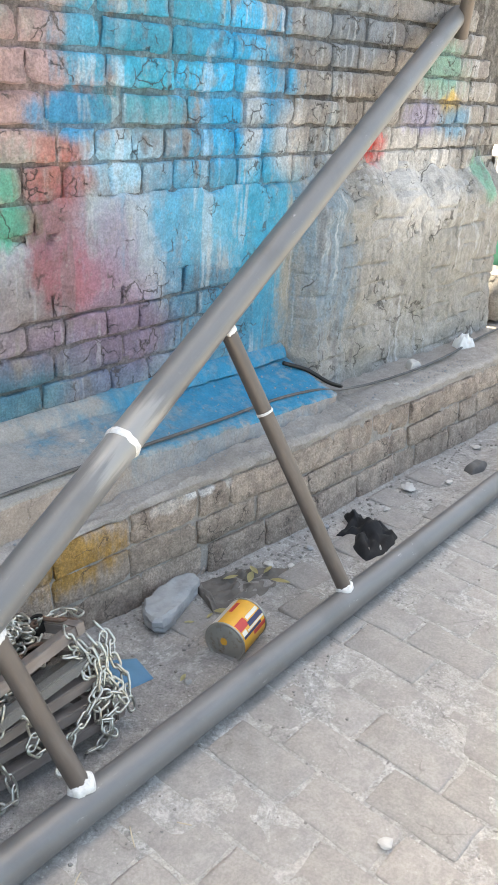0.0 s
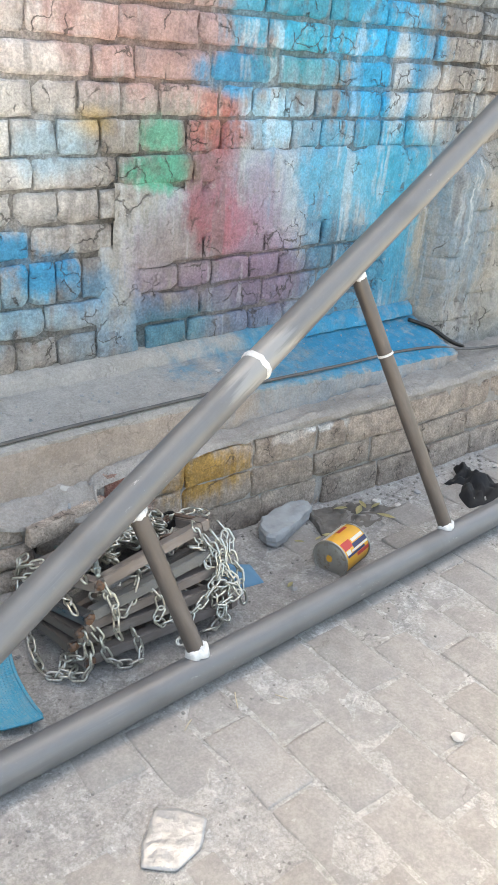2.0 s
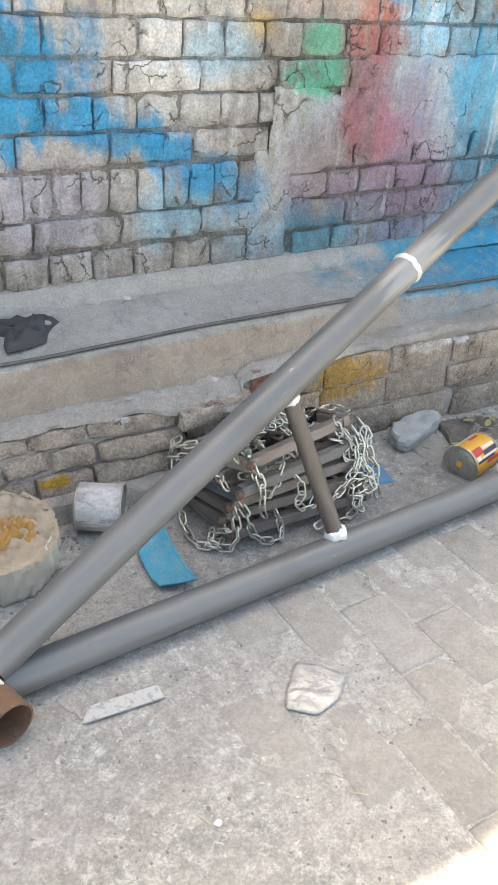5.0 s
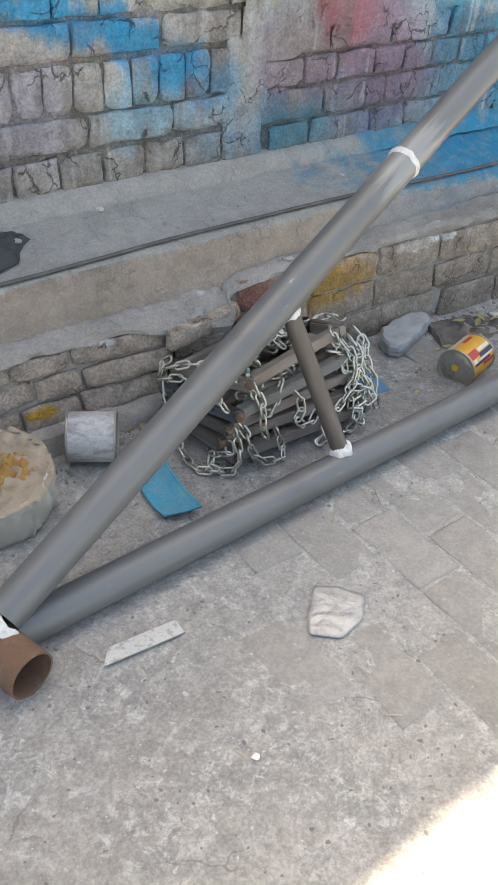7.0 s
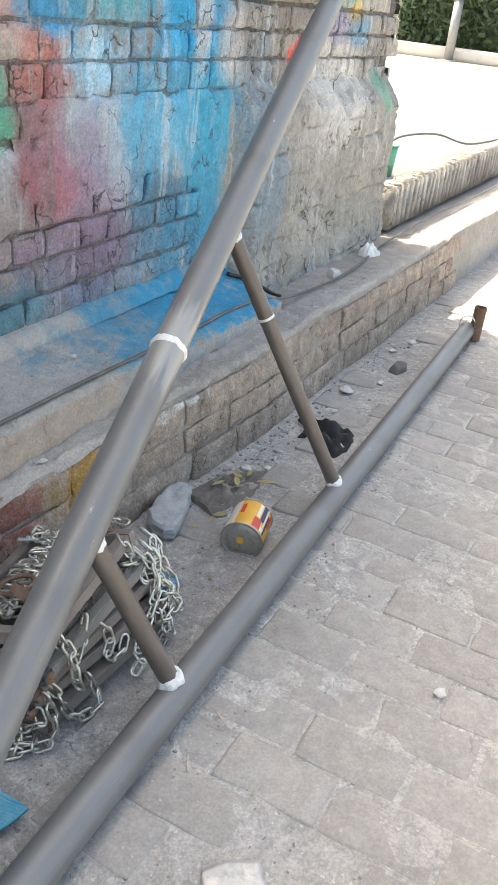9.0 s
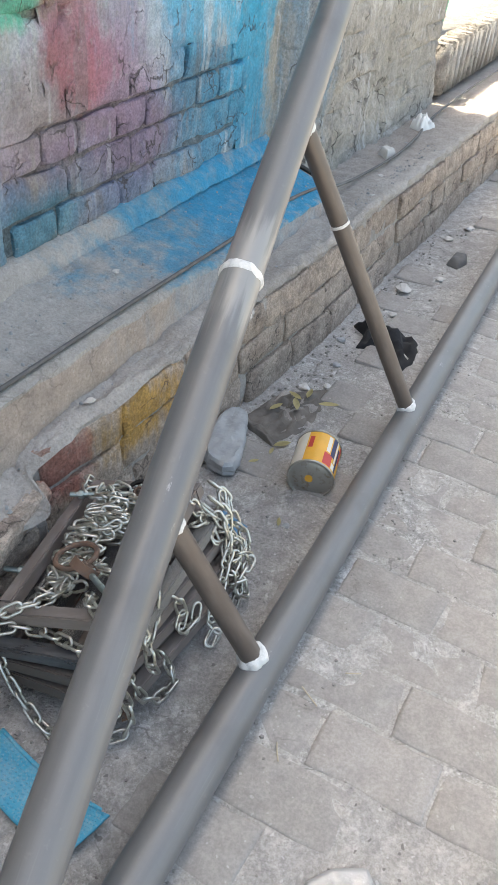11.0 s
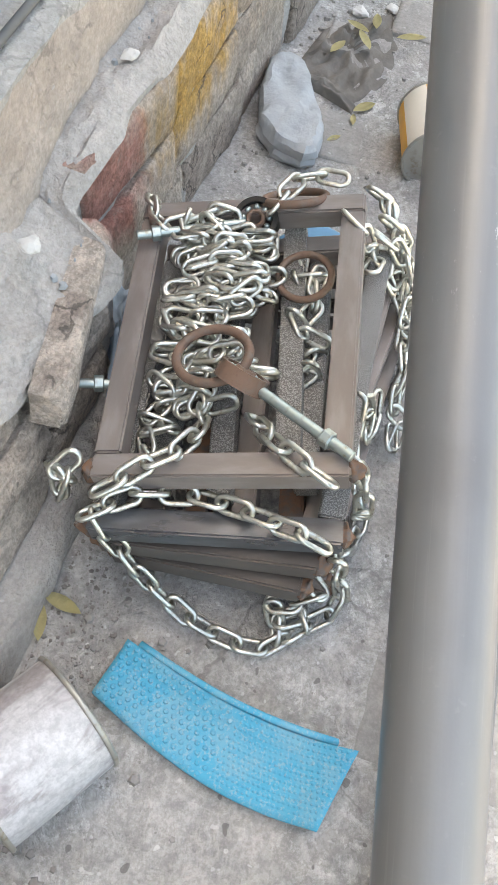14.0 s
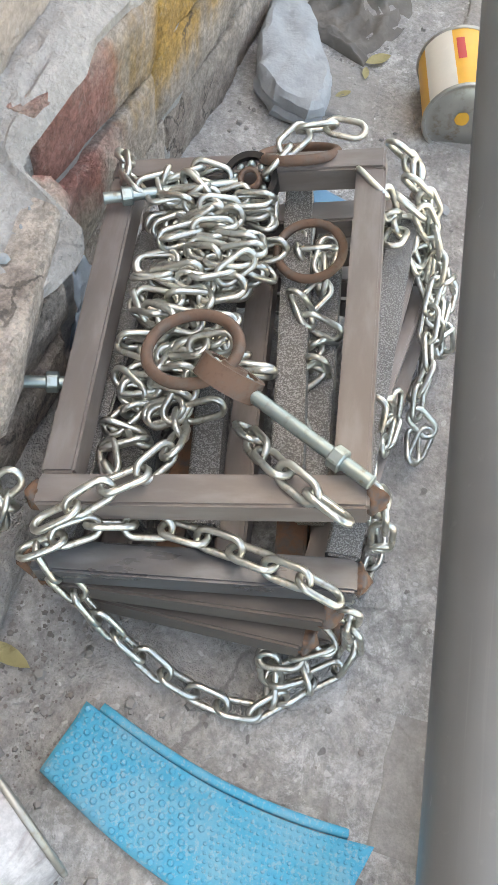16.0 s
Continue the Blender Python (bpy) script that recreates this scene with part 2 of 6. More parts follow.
def make_cement(name, dark, light, spots=(), scale=1.0):
    k = Nodes(name, 0.9)
    n1, n2, n3 = k.noise(7.0 * scale, 6.0, 0.6), k.noise(48.0 * scale, 6.0, 0.7), k.noise(1.6 * scale, 3.0)
    c = k.mix(k.spread(n3, 0.35, 0.65), dark, light)
    c = k.mix(k.spread(n1, 0.5, 0.72, 0.0, 0.45), c, tuple(v * 0.72 for v in dark))
    c = k.mix(k.spread(n2, 0.6, 0.75, 0.0, 0.5), c, tuple(min(v * 1.12, 0.8) for v in light))
    if spots:
        c = sprayed(k, c, spots, (1, 1, 0))
        c = k.mix(k.spread(k.noise(20.0, 6.0, 0.7), 0.48, 0.66, 0.0, 0.3), c, dark)
    crack = k.fissures(9.0, 0.026, 0.56, 0.62)
    c = k.mix(k.math('MULTIPLY', crack, 0.35), c, tuple(v * 0.45 for v in dark))
    c = k.mix(k.spread(k.noise(90.0, 1.0), 0.72, 0.78, 0.0, 0.4), c, (0.56, 0.54, 0.52))
    b = k.bump(n1, 1.0, 0.026)
    b = k.bump(k.noise(130.0 * scale, 3.0, 0.7), 0.8, 0.004, b)
    return k.done(k.grain(c, 0.10), k.bump(n2, 1.0, 0.009, b))


def make_ledge_brick():
    k = Nodes("ledge_brick", 0.9)
    n1, n2, n3 = k.noise(11.0, 5.0), k.noise(65.0, 6.0, 0.68), k.noise(2.3, 2.0)
    c = k.mix(k.spread(n3, 0.35, 0.65), (0.42, 0.335, 0.275), (0.49, 0.405, 0.34))
    c = k.mix(k.spread(n1, 0.48, 0.68, 0.0, 0.8), c, (0.31, 0.24, 0.20))
    c = sprayed(k, c, [
        (0.36, 0.19, 0.13, 0.085, (0.48, 0.27, 0.06), 0.9, 0.35), (0.11, 0.19, 0.08, 0.07, (0.36, 0.13, 0.10), 0.85, 0.4),
        (0.68, 0.235, 0.07, 0.022, (0.62, 0.57, 0.53), 0.85, 0.35), (0.80, 0.25, 0.055, 0.02, (0.74, 0.72, 0.70), 0.95, 0.3), (0.91, 0.245, 0.02, 0.025, (0.6, 0.58, 0.56), 0.85, 0.3),
        (-0.53, 0.085, 0.05, 0.014, (0.62, 0.34, 0.03), 0.95, 0.3), (-0.33, 0.215, 0.02, 0.028, WHITE, 0.9, 0.3)])
    c = k.mix(k.spread(n2, 0.55, 0.72, 0.0, 0.35), c, (0.44, 0.39, 0.34))
    crack = k.fissures(14.0, 0.035, 0.55, 0.62)
    c = k.mix(k.math('MULTIPLY', crack, 0.7), c, (0.08, 0.065, 0.055))
    c = k.grain(k.vary(c, 0.88, 1.12), 0.22)
    b = k.bump(n1, 1.0, 0.030)
    b = k.bump(k.noise(28.0, 6.0, 0.7), 1.0, 0.012, b)
    return k.done(c, k.bump(n2, 1.0, 0.012, b))


def make_paver():
    k = Nodes("dusty_paver", 0.92)
    n1, n2, n3 = k.noise(4.0, 5.0, 0.6), k.noise(40.0, 6.0, 0.7), k.noise(1.1, 3.0)
    c = k.mix(k.spread(n3, 0.38, 0.62), (0.292, 0.272, 0.254), (0.352, 0.330, 0.309))
    c = k.mix(k.spread(n1, 0.52, 0.72, 0.0, 0.5), c, (0.235, 0.218, 0.203))
    c = k.mix(k.spread(n2, 0.58, 0.72, 0.0, 0.35), c, (0.43, 0.405, 0.382))
    crack = k.fissures(6.0, 0.018, 0.56, 0.62)
    c = k.mix(k.math('MULTIPLY', crack, 0.5), c, (0.20, 0.185, 0.17))
    c = k.mix(k.spread(k.noise(85.0, 1.0), 0.71, 0.76, 0.0, 0.35), c, (0.62, 0.60, 0.58))
    c = k.grain(k.vary(c, 0.95, 1.05), 0.10)
    b = k.bump(n1, 0.8, 0.012)
    return k.done(c, k.bump(n2, 0.8, 0.005, b))


def make_ground():
    k = Nodes("dusty_cement_ground", 0.92)
    n1, n2, n3, n4 = k.noise(5.0, 6.0, 0.62), k.noise(42.0, 6.0, 0.7), k.noise(1.0, 3.0), k.noise(16.0, 5.0, 0.7, dist=1.2)
    c = k.mix(k.spread(n3, 0.38, 0.62), (0.335, 0.315, 0.297), (0.405, 0.385, 0.362))
    c = k.mix(k.spread(n1, 0.5, 0.72, 0.0, 0.55), c, (0.26, 0.265, 0.258))
    c = k.mix(k.spread(n4, 0.54, 0.66, 0.0, 0.45), c, (0.54, 0.525, 0.505))
    c = k.mix(k.spread(n4, 0.30, 0.40, 0.5, 0.0), c, (0.30, 0.285, 0.275))
    scrape = k.noise(36.0, 7.0, 0.8, dist=0.4)
    c = k.mix(k.math('MULTIPLY', k.spread(scrape, 0.505, 0.575), k.spread(n1, 0.44, 0.60, 0.0, 0.55)), c, (0.60, 0.59, 0.575))
    c = k.grain(k.mix(k.spread(n2, 0.60, 0.74, 0.0, 0.4), c, (0.58, 0.565, 0.54)), 0.16)
    crack = k.fissures(4.0, 0.014, 0.55, 0.60)
    c = k.mix(k.math('MULTIPLY', crack, 0.6), c, (0.17, 0.16, 0.15))
    c = k.mix(k.spread(k.noise(80.0, 1.0), 0.71, 0.75, 0.0, 0.5), c, (0.68, 0.67, 0.65))
    c = k.mix(k.spread(k.noise(65.0, 1.0), 0.28, 0.25, 0.0, 0.8), c, (0.16, 0.15, 0.14))
    b = k.bump(n1, 0.8, 0.016)
    b = k.bump(n4, 0.9, 0.010, b)
    return k.done(c, k.bump(n2, 1.0, 0.007, b))


def make_steel(name, base, worn, rough, metal, along=(6, 6, 6), amount=0.5):
    k = Nodes(name, rough, metal)
    p = k.local()
    n1, n2, n3 = k.noise(3.0, 5.0, 0.6, at=p, stretch=along), k.noise(90.0, 4.0, at=p), k.noise(6.0, 3.0, at=p)
    c = k.mix(k.spread(n1, 0.42, 0.72, 0.0, amount), base, worn)
    c = k.mix(k.spread(n3, 0.5, 0.7, 0.0, 0.4), c, tuple(v * 0.6 for v in base))
    r = k.spread(n1, 0.3, 0.7, rough - 0.08, rough + 0.12)
    return k.done(c, k.bump(n2, 0.15, 0.001), r)


def make_plain(name, color, rough=0.6, metal=0.0, dirt=0.35, scale=30.0, relief=0.002, dark=0.55):
    k = Nodes(name, rough, metal)
    p = k.local()
    n1, n2 = k.noise(scale, 5.0, 0.6, at=p), k.noise(scale * 5, 4.0, at=p)
    c = k.mix(k.spread(n1, 0.42, 0.70, 0.0, dirt), color, tuple(v * dark for v in color))
    c = k.mix(k.spread(n2, 0.58, 0.75, 0.0, dirt * 0.6), c, tuple(min(1.0, v * 1.35 + 0.02) for v in color))
    return k.done(c, k.bump(n1, 0.5, relief))


def make_rusty(name, clean, rust, rough, metal, share, scale=40.0):
    k = Nodes(name, rough, metal)
    p = k.local()
    n1, n2 = k.noise(scale, 6.0, 0.65, at=p), k.noise(scale * 4, 4.0, at=p)
    f = k.spread(n1, 0.62 - share * 0.4, 0.78 - share * 0.4)
    c = k.mix(f, clean, rust)
    c = k.mix(k.spread(n2, 0.5, 0.75, 0.0, 0.4), c, tuple(v * 0.55 for v in rust))
    k.put(k.b.inputs["Metallic"], k.math('MULTIPLY', k.math('SUBTRACT', 1.0, f), metal))
    return k.done(c, k.bump(n2, 0.35, 0.001), k.spread(f, 0.0, 1.0, rough, 0.8))


M_BRICK, M_MORTAR, M_PLASTER = make_wall_brick(), make_mortar(), make_plaster()
M_LEDGE = make_cement("ledge_cement", (0.375, 0.352, 0.325), (0.43, 0.405, 0.375), [
    (1.12, 0.75, 0.50, 0.19, (0.05, 0.27, 0.40), 0.8, 0.5), (1.28, 0.72, 0.38, 0.17, (0.015, 0.27, 0.46), 0.98, 0.4), (0.95, 0.64, 0.22, 0.06, (0.06, 0.30, 0.46), 0.7, 0.5)])
M_STEP = make_cement("step_cement", (0.36, 0.325, 0.295), (0.43, 0.395, 0.365))
M_RISER = make_cement("riser_cement", (0.37, 0.305, 0.26), (0.45, 0.38, 0.33), [(1.05, 0.60, 0.42, 0.05, (0.20, 0.34, 0.45), 0.5, 0.6)])
M_LBRICK, M_PAVER, M_GROUND = make_ledge_brick(), make_paver(), make_ground()


def make_pipe():
    """Dark mill steel, streaked along its length and ground bright round the joint."""
    k = Nodes("grey_steel_pipe", 0.45, 0.22)
    p = k.local()
    n1, n2, n3 = k.noise(3.0, 5.0, 0.6, at=p, stretch=(14, 14, 1.0)), k.noise(90.0, 4.0, at=p), k.noise(5.0, 4.0, at=p)
    c = k.mix(k.spread(n1, 0.40, 0.66, 0.0, 0.45), (0.168, 0.168, 0.171), (0.215, 0.216, 0.219))
    c = k.mix(k.spread(n3, 0.5, 0.66, 0.0, 0.30), c, (0.10, 0.096, 0.093))
    d = k.vec('LENGTH', k.vec('SUBTRACT', k.where(), (0.315, 0.259, 0.619)), (0, 0, 0))
    ground = k.spread(k.math('ADD', d, k.math('MULTIPLY', k.math('SUBTRACT', n1, 0.5), 0.35)), 0.07, 0.16, 0.7, 0.0)
    c = k.mix(ground, c, (0.36, 0.355, 0.345))
    scratch = k.noise(7.0, 3.0, 0.6, at=p, stretch=(30, 30, 0.6))
    c = k.mix(k.spread(scratch, 0.62, 0.70, 0.0, 0.15), c, (0.28, 0.275, 0.27))
    scuff = k.math('MULTIPLY', k.spread(k.noise(30.0, 6.0, 0.8, at=p, stretch=(2.2, 2.2, 0.7)), 0.60, 0.66), k.spread(k.noise(4.0, 2.0, at=p), 0.52, 0.62))
    c = k.mix(k.math('MULTIPLY', scuff, 0.7), c, (0.50, 0.49, 0.48))
    c = k.mix(k.spread(n2, 0.64, 0.74, 0.0, 0.15), c, (0.30, 0.29, 0.28))
    return k.done(c, k.bump(n2, 0.2, 0.001), k.spread(n1, 0.3, 0.7, 0.34, 0.54))


M_PIPE = make_pipe()
M_STRUT = make_steel("brown_steel_pipe", (0.135, 0.115, 0.105), (0.24, 0.21, 0.19), 0.48, 0.5, (10, 10, 2), 0.6)
M_RUST = make_rusty("rusty_pipe", (0.20, 0.14, 0.11), (0.17, 0.095, 0.06), 0.7, 0.3, 0.7, 25.0)
M_WELD = make_plain("white_weld_filler", (0.78, 0.77, 0.75), 0.9, 0.0, 0.6, 60.0, 0.010, 0.6)
M_ZINC = make_rusty("zinc_chain", (0.62, 0.61, 0.56), (0.30, 0.20, 0.10), 0.30, 0.95, 0.12, 30.0)
M_BAR = make_steel("brown_primed_bar", (0.245, 0.208, 0.192), (0.36, 0.322, 0.30), 0.40, 0.4, (20, 20, 5), 0.6)
M_BLUED = make_steel("heat_blued_bar", (0.13, 0.13, 0.14), (0.24, 0.25, 0.27), 0.32, 0.7, (20, 20, 5), 0.6)
M_BARD = make_rusty("burnt_bar_end", (0.12, 0.10, 0.09), (0.19, 0.10, 0.06), 0.5, 0.5, 0.6, 60.0)


def make_gritty():
    k = Nodes("gritty_bar", 0.55, 0.4)
    p = k.local()
    n = k.noise(800.0, 3.0, at=p)
    c = k.mix(k.spread(n, 0.45, 0.62), (0.17, 0.16, 0.15), (0.40, 0.385, 0.37))
    return k.done(c, k.bump(n, 0.6, 0.002))


M_GRIT = make_gritty()
M_THREAD = make_rusty("zinc_bolt", (0.40, 0.46, 0.45), (0.35, 0.26, 0.14), 0.38, 0.85, 0.10, 30.0)
M_RING = make_rusty("rusty_ring", (0.17, 0.125, 0.10), (0.17, 0.10, 0.07), 0.55, 0.6, 0.6, 60.0)
M_BLACK = make_plain("greasy_black_steel", (0.035, 0.033, 0.032), 0.35, 0.6, 0.4, 60.0)
M_CABLE = make_plain("black_cable_rubber", (0.09, 0.088, 0.086), 0.6, 0.0, 0.5, 20.0, 0.001, 1.9)
M_CLOTH = make_plain("black_cloth", (0.018, 0.018, 0.020), 0.85, 0.0, 0.5, 25.0, 0.004)
M_GLOVE = make_plain("dark_grey_cloth", (0.055, 0.058, 0.062), 0.85, 0.0, 0.5, 25.0, 0.003)
M_STONE = make_plain("grey_cement_lump", (0.36, 0.37, 0.375), 0.85, 0.0, 0.6, 22.0, 0.014, 0.65)
def make_smeared():
    k = Nodes("smeared_white_tin", 0.6)
    p = k.local()
    n1, n2 = k.noise(30.0, 4.0, 0.6, at=p, stretch=(1.0, 1.0, 0.35), dist=0.8), k.noise(110.0, 3.0, at=p)
    c = k.mix(k.spread(n1, 0.42, 0.56), (0.34, 0.305, 0.30), (0.50, 0.48, 0.475))
    return k.done(k.grain(c, 0.12, at=p), k.bump(n1, 0.5, 0.003))


M_TINWHITE = make_smeared()
M_TINGREY = make_rusty("dull_tin", (0.42, 0.40, 0.36), (0.30, 0.20, 0.10), 0.42, 0.7, 0.12, 20.0)
M_ORANGE = make_plain("orange_label", (0.80, 0.40, 0.05), 0.45, 0.0, 0.15, 30.0, 0.0005)
M_REDP = make_plain("red_print", (0.55, 0.05, 0.04), 0.45, 0.0, 0.15, 30.0, 0.0005)
M_NAVY = make_plain("navy_print", (0.03, 0.035, 0.10), 0.45, 0.0, 0.15, 30.0, 0.0005)
M_CREAM = make_plain("cream_print", (0.75, 0.68, 0.58), 0.45, 0.0, 0.15, 30.0, 0.0005)


def make_dusty_blue():
    k = Nodes("blue_rubber", 0.75)
    n1, n2 = k.noise(22.0, 6.0, 0.7), k.noise(260.0, 3.0, 0.7)
    c = k.mix(k.spread(n1, 0.42, 0.66, 0.0, 0.42), (0.045, 0.34, 0.49), (0.26, 0.40, 0.44))
    c = k.mix(k.spread(n2, 0.52, 0.64, 0.0, 0.5), c, (0.32, 0.42, 0.44))
    return k.done(c, k.bump(n2, 0.6, 0.001))


M_BLUE = make_dusty_blue()
M_BLUEBIT = make_plain("faded_blue_rubber", (0.10, 0.24, 0.37), 0.7, 0.0, 0.4, 22.0, 0.001, 0.75)
M_PALECLOTH = make_plain("washed_blue_cloth", (0.34, 0.42, 0.50), 0.85, 0.0, 0.5, 30.0, 0.004, 0.65)
M_FOIL = make_plain("grey_foil_scrap", (0.45, 0.445, 0.44), 0.34, 0.3, 0.8, 34.0, 0.012, 0.6)
M_FLAT = make_rusty("galvanised_flat", (0.54, 0.57, 0.60), (0.36, 0.37, 0.38), 0.35, 0.6, 0.3, 70.0)
M_BAG = make_plain("dusty_clear_plastic", (0.56, 0.52, 0.46), 0.32, 0.0, 0.5, 16.0, 0.008, 0.7)
M_FIBRE = make_plain("orange_brown_powder", (0.44, 0.35, 0.26), 0.8, 0.0, 0.8, 20.0, 0.006, 0.62)
M_AMBER = make_plain("amber_powder", (0.45, 0.25, 0.08), 0.9, 0.0, 0.5, 30.0, 0.006, 0.6)
M_LEAF = make_plain("dry_yellow_leaf", (0.56, 0.49, 0.26), 0.8, 0.0, 0.4, 60.0)
M_LEATHER = make_plain("grey_brown_rag", (0.14, 0.125, 0.11), 0.9, 0.0, 0.6, 24.0, 0.010, 1.7)
M_CHIP = make_plain("pale_chip", (0.55, 0.53, 0.50), 0.85, 0.0, 0.3, 60.0)
M_DARKCHIP = make_plain("dark_stone_chip", (0.14, 0.135, 0.13), 0.9, 0.0, 0.3, 60.0)
M_DIRT = make_plain("grey_dirt", (0.30, 0.28, 0.26), 0.95, 0.0, 0.5, 40.0)
M_SOIL = make_plain("dark_soil", (0.23, 0.205, 0.185), 0.95, 0.0, 0.5, 40.0)
M_STRAW = make_plain("straw", (0.50, 0.43, 0.32), 0.8, 0.0, 0.3, 60.0)
M_WHITERAG = make_plain("white_rag", (0.80, 0.79, 0.77), 0.9, 0.0, 0.3, 25.0, 0.004, 0.75)
M_GREENP = make_plain("green_plastic", (0.10, 0.36, 0.24), 0.45, 0.0, 0.2, 20.0)
M_HEDGE = make_plain("hedge_leaf", (0.06, 0.095, 0.045), 0.7, 0.0, 0.6, 4.0)
M_PALE = make_plain("pale_wall_paint", (0.62, 0.58, 0.52), 0.9, 0.0, 0.3, 2.0)
M_POST = make_plain("grey_post_steel", (0.30, 0.30, 0.30), 0.5, 0.4, 0.3, 6.0)

# ---- mesh helpers ----


def mesh_of(name, bm, material, smooth=True):
    me = bpy.data.meshes.new(name)
    bm.normal_update()
    bm.to_mesh(me)
    bm.free()
    me.materials.append(material)
    if smooth:
        me.shade_smooth()
    return me


def part(name, bm, material, parent=None, label="", smooth=True, kind=""):
    """One mesh object out of a bmesh, under a thing or a part."""
    ob = new(name, bm if isinstance(bm, bpy.types.Mesh) else mesh_of(name, bm, material, smooth))
    if parent is not None:
        ob.parent = parent
    return tagged(ob, label, kind=kind)


def thing(name, label, category, group="", at=None):
    ob = new(name)
    ob.empty_display_size = 0.05
    if at is not None:
        ob.matrix_world = at
    return tagged(ob, label, category, group)


def rough_up(bm, size, amount, seed=0.0):
    for v in bm.verts:
        v.co += noise.noise_vector(v.co / size + Vector((seed, seed * 1.7, 3.1))) * amount
    return bm


def block(a, b, bevel=0.0, cuts=0):
    bm = bmesh.new()
    bmesh.ops.create_cube(bm, size=1)
    for v in bm.verts:
        v.co = Vector([(a[i] + b[i]) / 2 + v.co[i] * (b[i] - a[i]) for i in range(3)])
    if bevel:
        bmesh.ops.bevel(bm, geom=bm.edges[:], offset=bevel, segments=2, affect='EDGES')
    if cuts:
        bmesh.ops.subdivide_edges(bm, edges=bm.edges[:], cuts=cuts, use_grid_fill=True)
    return bm


def aim(a, b):
    """A matrix whose z axis runs from a to b, with its origin at a."""
    a, b = Vector(a), Vector(b)
    return Matrix.Translation(a) @ (b - a).to_track_quat('Z', 'Y').to_matrix().to_4x4()


def tube(length, r, wall=0.0, seg=32, rings=2):
    """A pipe along z from 0, open and hollow where a wall thickness is given."""
    bm = bmesh.new()
    prof = [(r, length * i / (rings - 1)) for i in range(rings)]
    if wall:
        prof += [(r - wall, length), (r - wall, length * 0.5), (r - wall, 0.0)]
    else:
        prof = [(0.0, 0.0)] + prof + [(0.0, length)]
    loops = []
    for pr, z in prof:
        if pr == 0.0:
            loops.append([bm.verts.new((0, 0, z))])
        else:
            loops.append([bm.verts.new((pr * math.cos(2 * math.pi * i / seg), pr * math.sin(2 * math.pi * i / seg), z)) for i in range(seg)])
    pairs = list(zip(loops, loops[1:]))
    if wall:
        pairs.append((loops[-1], loops[0]))
    for p, q in pairs:
        for i in range(seg):
            j = (i + 1) % seg
            ring = [p[i % len(p)], p[j % len(p)], q[j % len(q)], q[i % len(q)]]
            face = []
            for v in ring:
                if v not in face:
                    face.append(v)
            bm.faces.new(face)
    return bm


def smooth_path(pts, step):
    """Evenly spaced points along a smooth curve through pts."""
    p = [Vector(q) for q in pts]
    p = [p[0] * 2 - p[1]] + p + [p[-1] * 2 - p[-2]]
    dense = []
    for i in range(1, len(p) - 2):
        for s in range(24):
            u = s / 24
            dense.append(0.5 * ((2 * p[i]) + (p[i + 1] - p[i - 1]) * u + (2 * p[i - 1] - 5 * p[i] + 4 * p[i + 1] - p[i + 2]) * u * u + (3 * p[i] - p[i - 1] - 3 * p[i + 1] + p[i + 2]) * u ** 3))
    dense.append(p[-2])
    out, left = [dense[0]], step
    for a, b in zip(dense, dense[1:]):
        d = (b - a).length
        while d >= left and d > 1e-9:
            a = a + (b - a) * (left / d)
            d = (b - a).length
            out.append(a.copy())
            left = step
        left -= d
    return out


def sweep(pts, r, seg=10, step=0.02, closed=False):
    """A round cord through pts."""
    path = [Vector(q) for q in pts] if closed else smooth_path(pts, step)
    bm = bmesh.new()
    loops, up = [], Vector((0.13, 0.2, 1))
    n = len(path)
    for i, p in enumerate(path):
        d = (path[(i + 1) % n] - path[i - 1]) if closed else (path[min(i + 1, n - 1)] - path[max(i - 1, 0)])
        d.normalize()
        s = d.cross(up)
        s.normalize()
        u = s.cross(d)
        loops.append([bm.verts.new(p + (s * math.cos(2 * math.pi * k / seg) + u * math.sin(2 * math.pi * k / seg)) * r) for k in range(seg)])
    for i in range(n if closed else n - 1):
        a, b = loops[i], loops[(i + 1) % n]
        for k in range(seg):
            bm.faces.new((a[k], a[(k + 1) % seg], b[(k + 1) % seg], b[k]))
    if not closed:
        bm.faces.new(loops[0][::-1])
        bm.faces.new(loops[-1])
    return bm


def interp(x, table):
    xs, ys = [q[0] for q in table], [q[1] for q in table]
    return float(np.interp(x, xs, ys))


def smoothstep(a, b, x):
    t = min(max((x - a) / (b - a), 0.0), 1.0)
    return t * t * (3 - 2 * t)


def sheet_mesh(name, xs, ys, height, material):
    nx, ny = len(xs), len(ys)
    verts = [(x, y, height(x, y)) for x in xs for y in ys]
    faces = [(i * ny + j, (i + 1) * ny + j, (i + 1) * ny + j + 1, i * ny + j + 1) for i in range(nx - 1) for j in range(ny - 1)]
    me = bpy.data.meshes.new(name)
    me.from_pydata(verts, [], faces)
    me.materials.append(material)
    me.shade_smooth()
    return new(name, me)


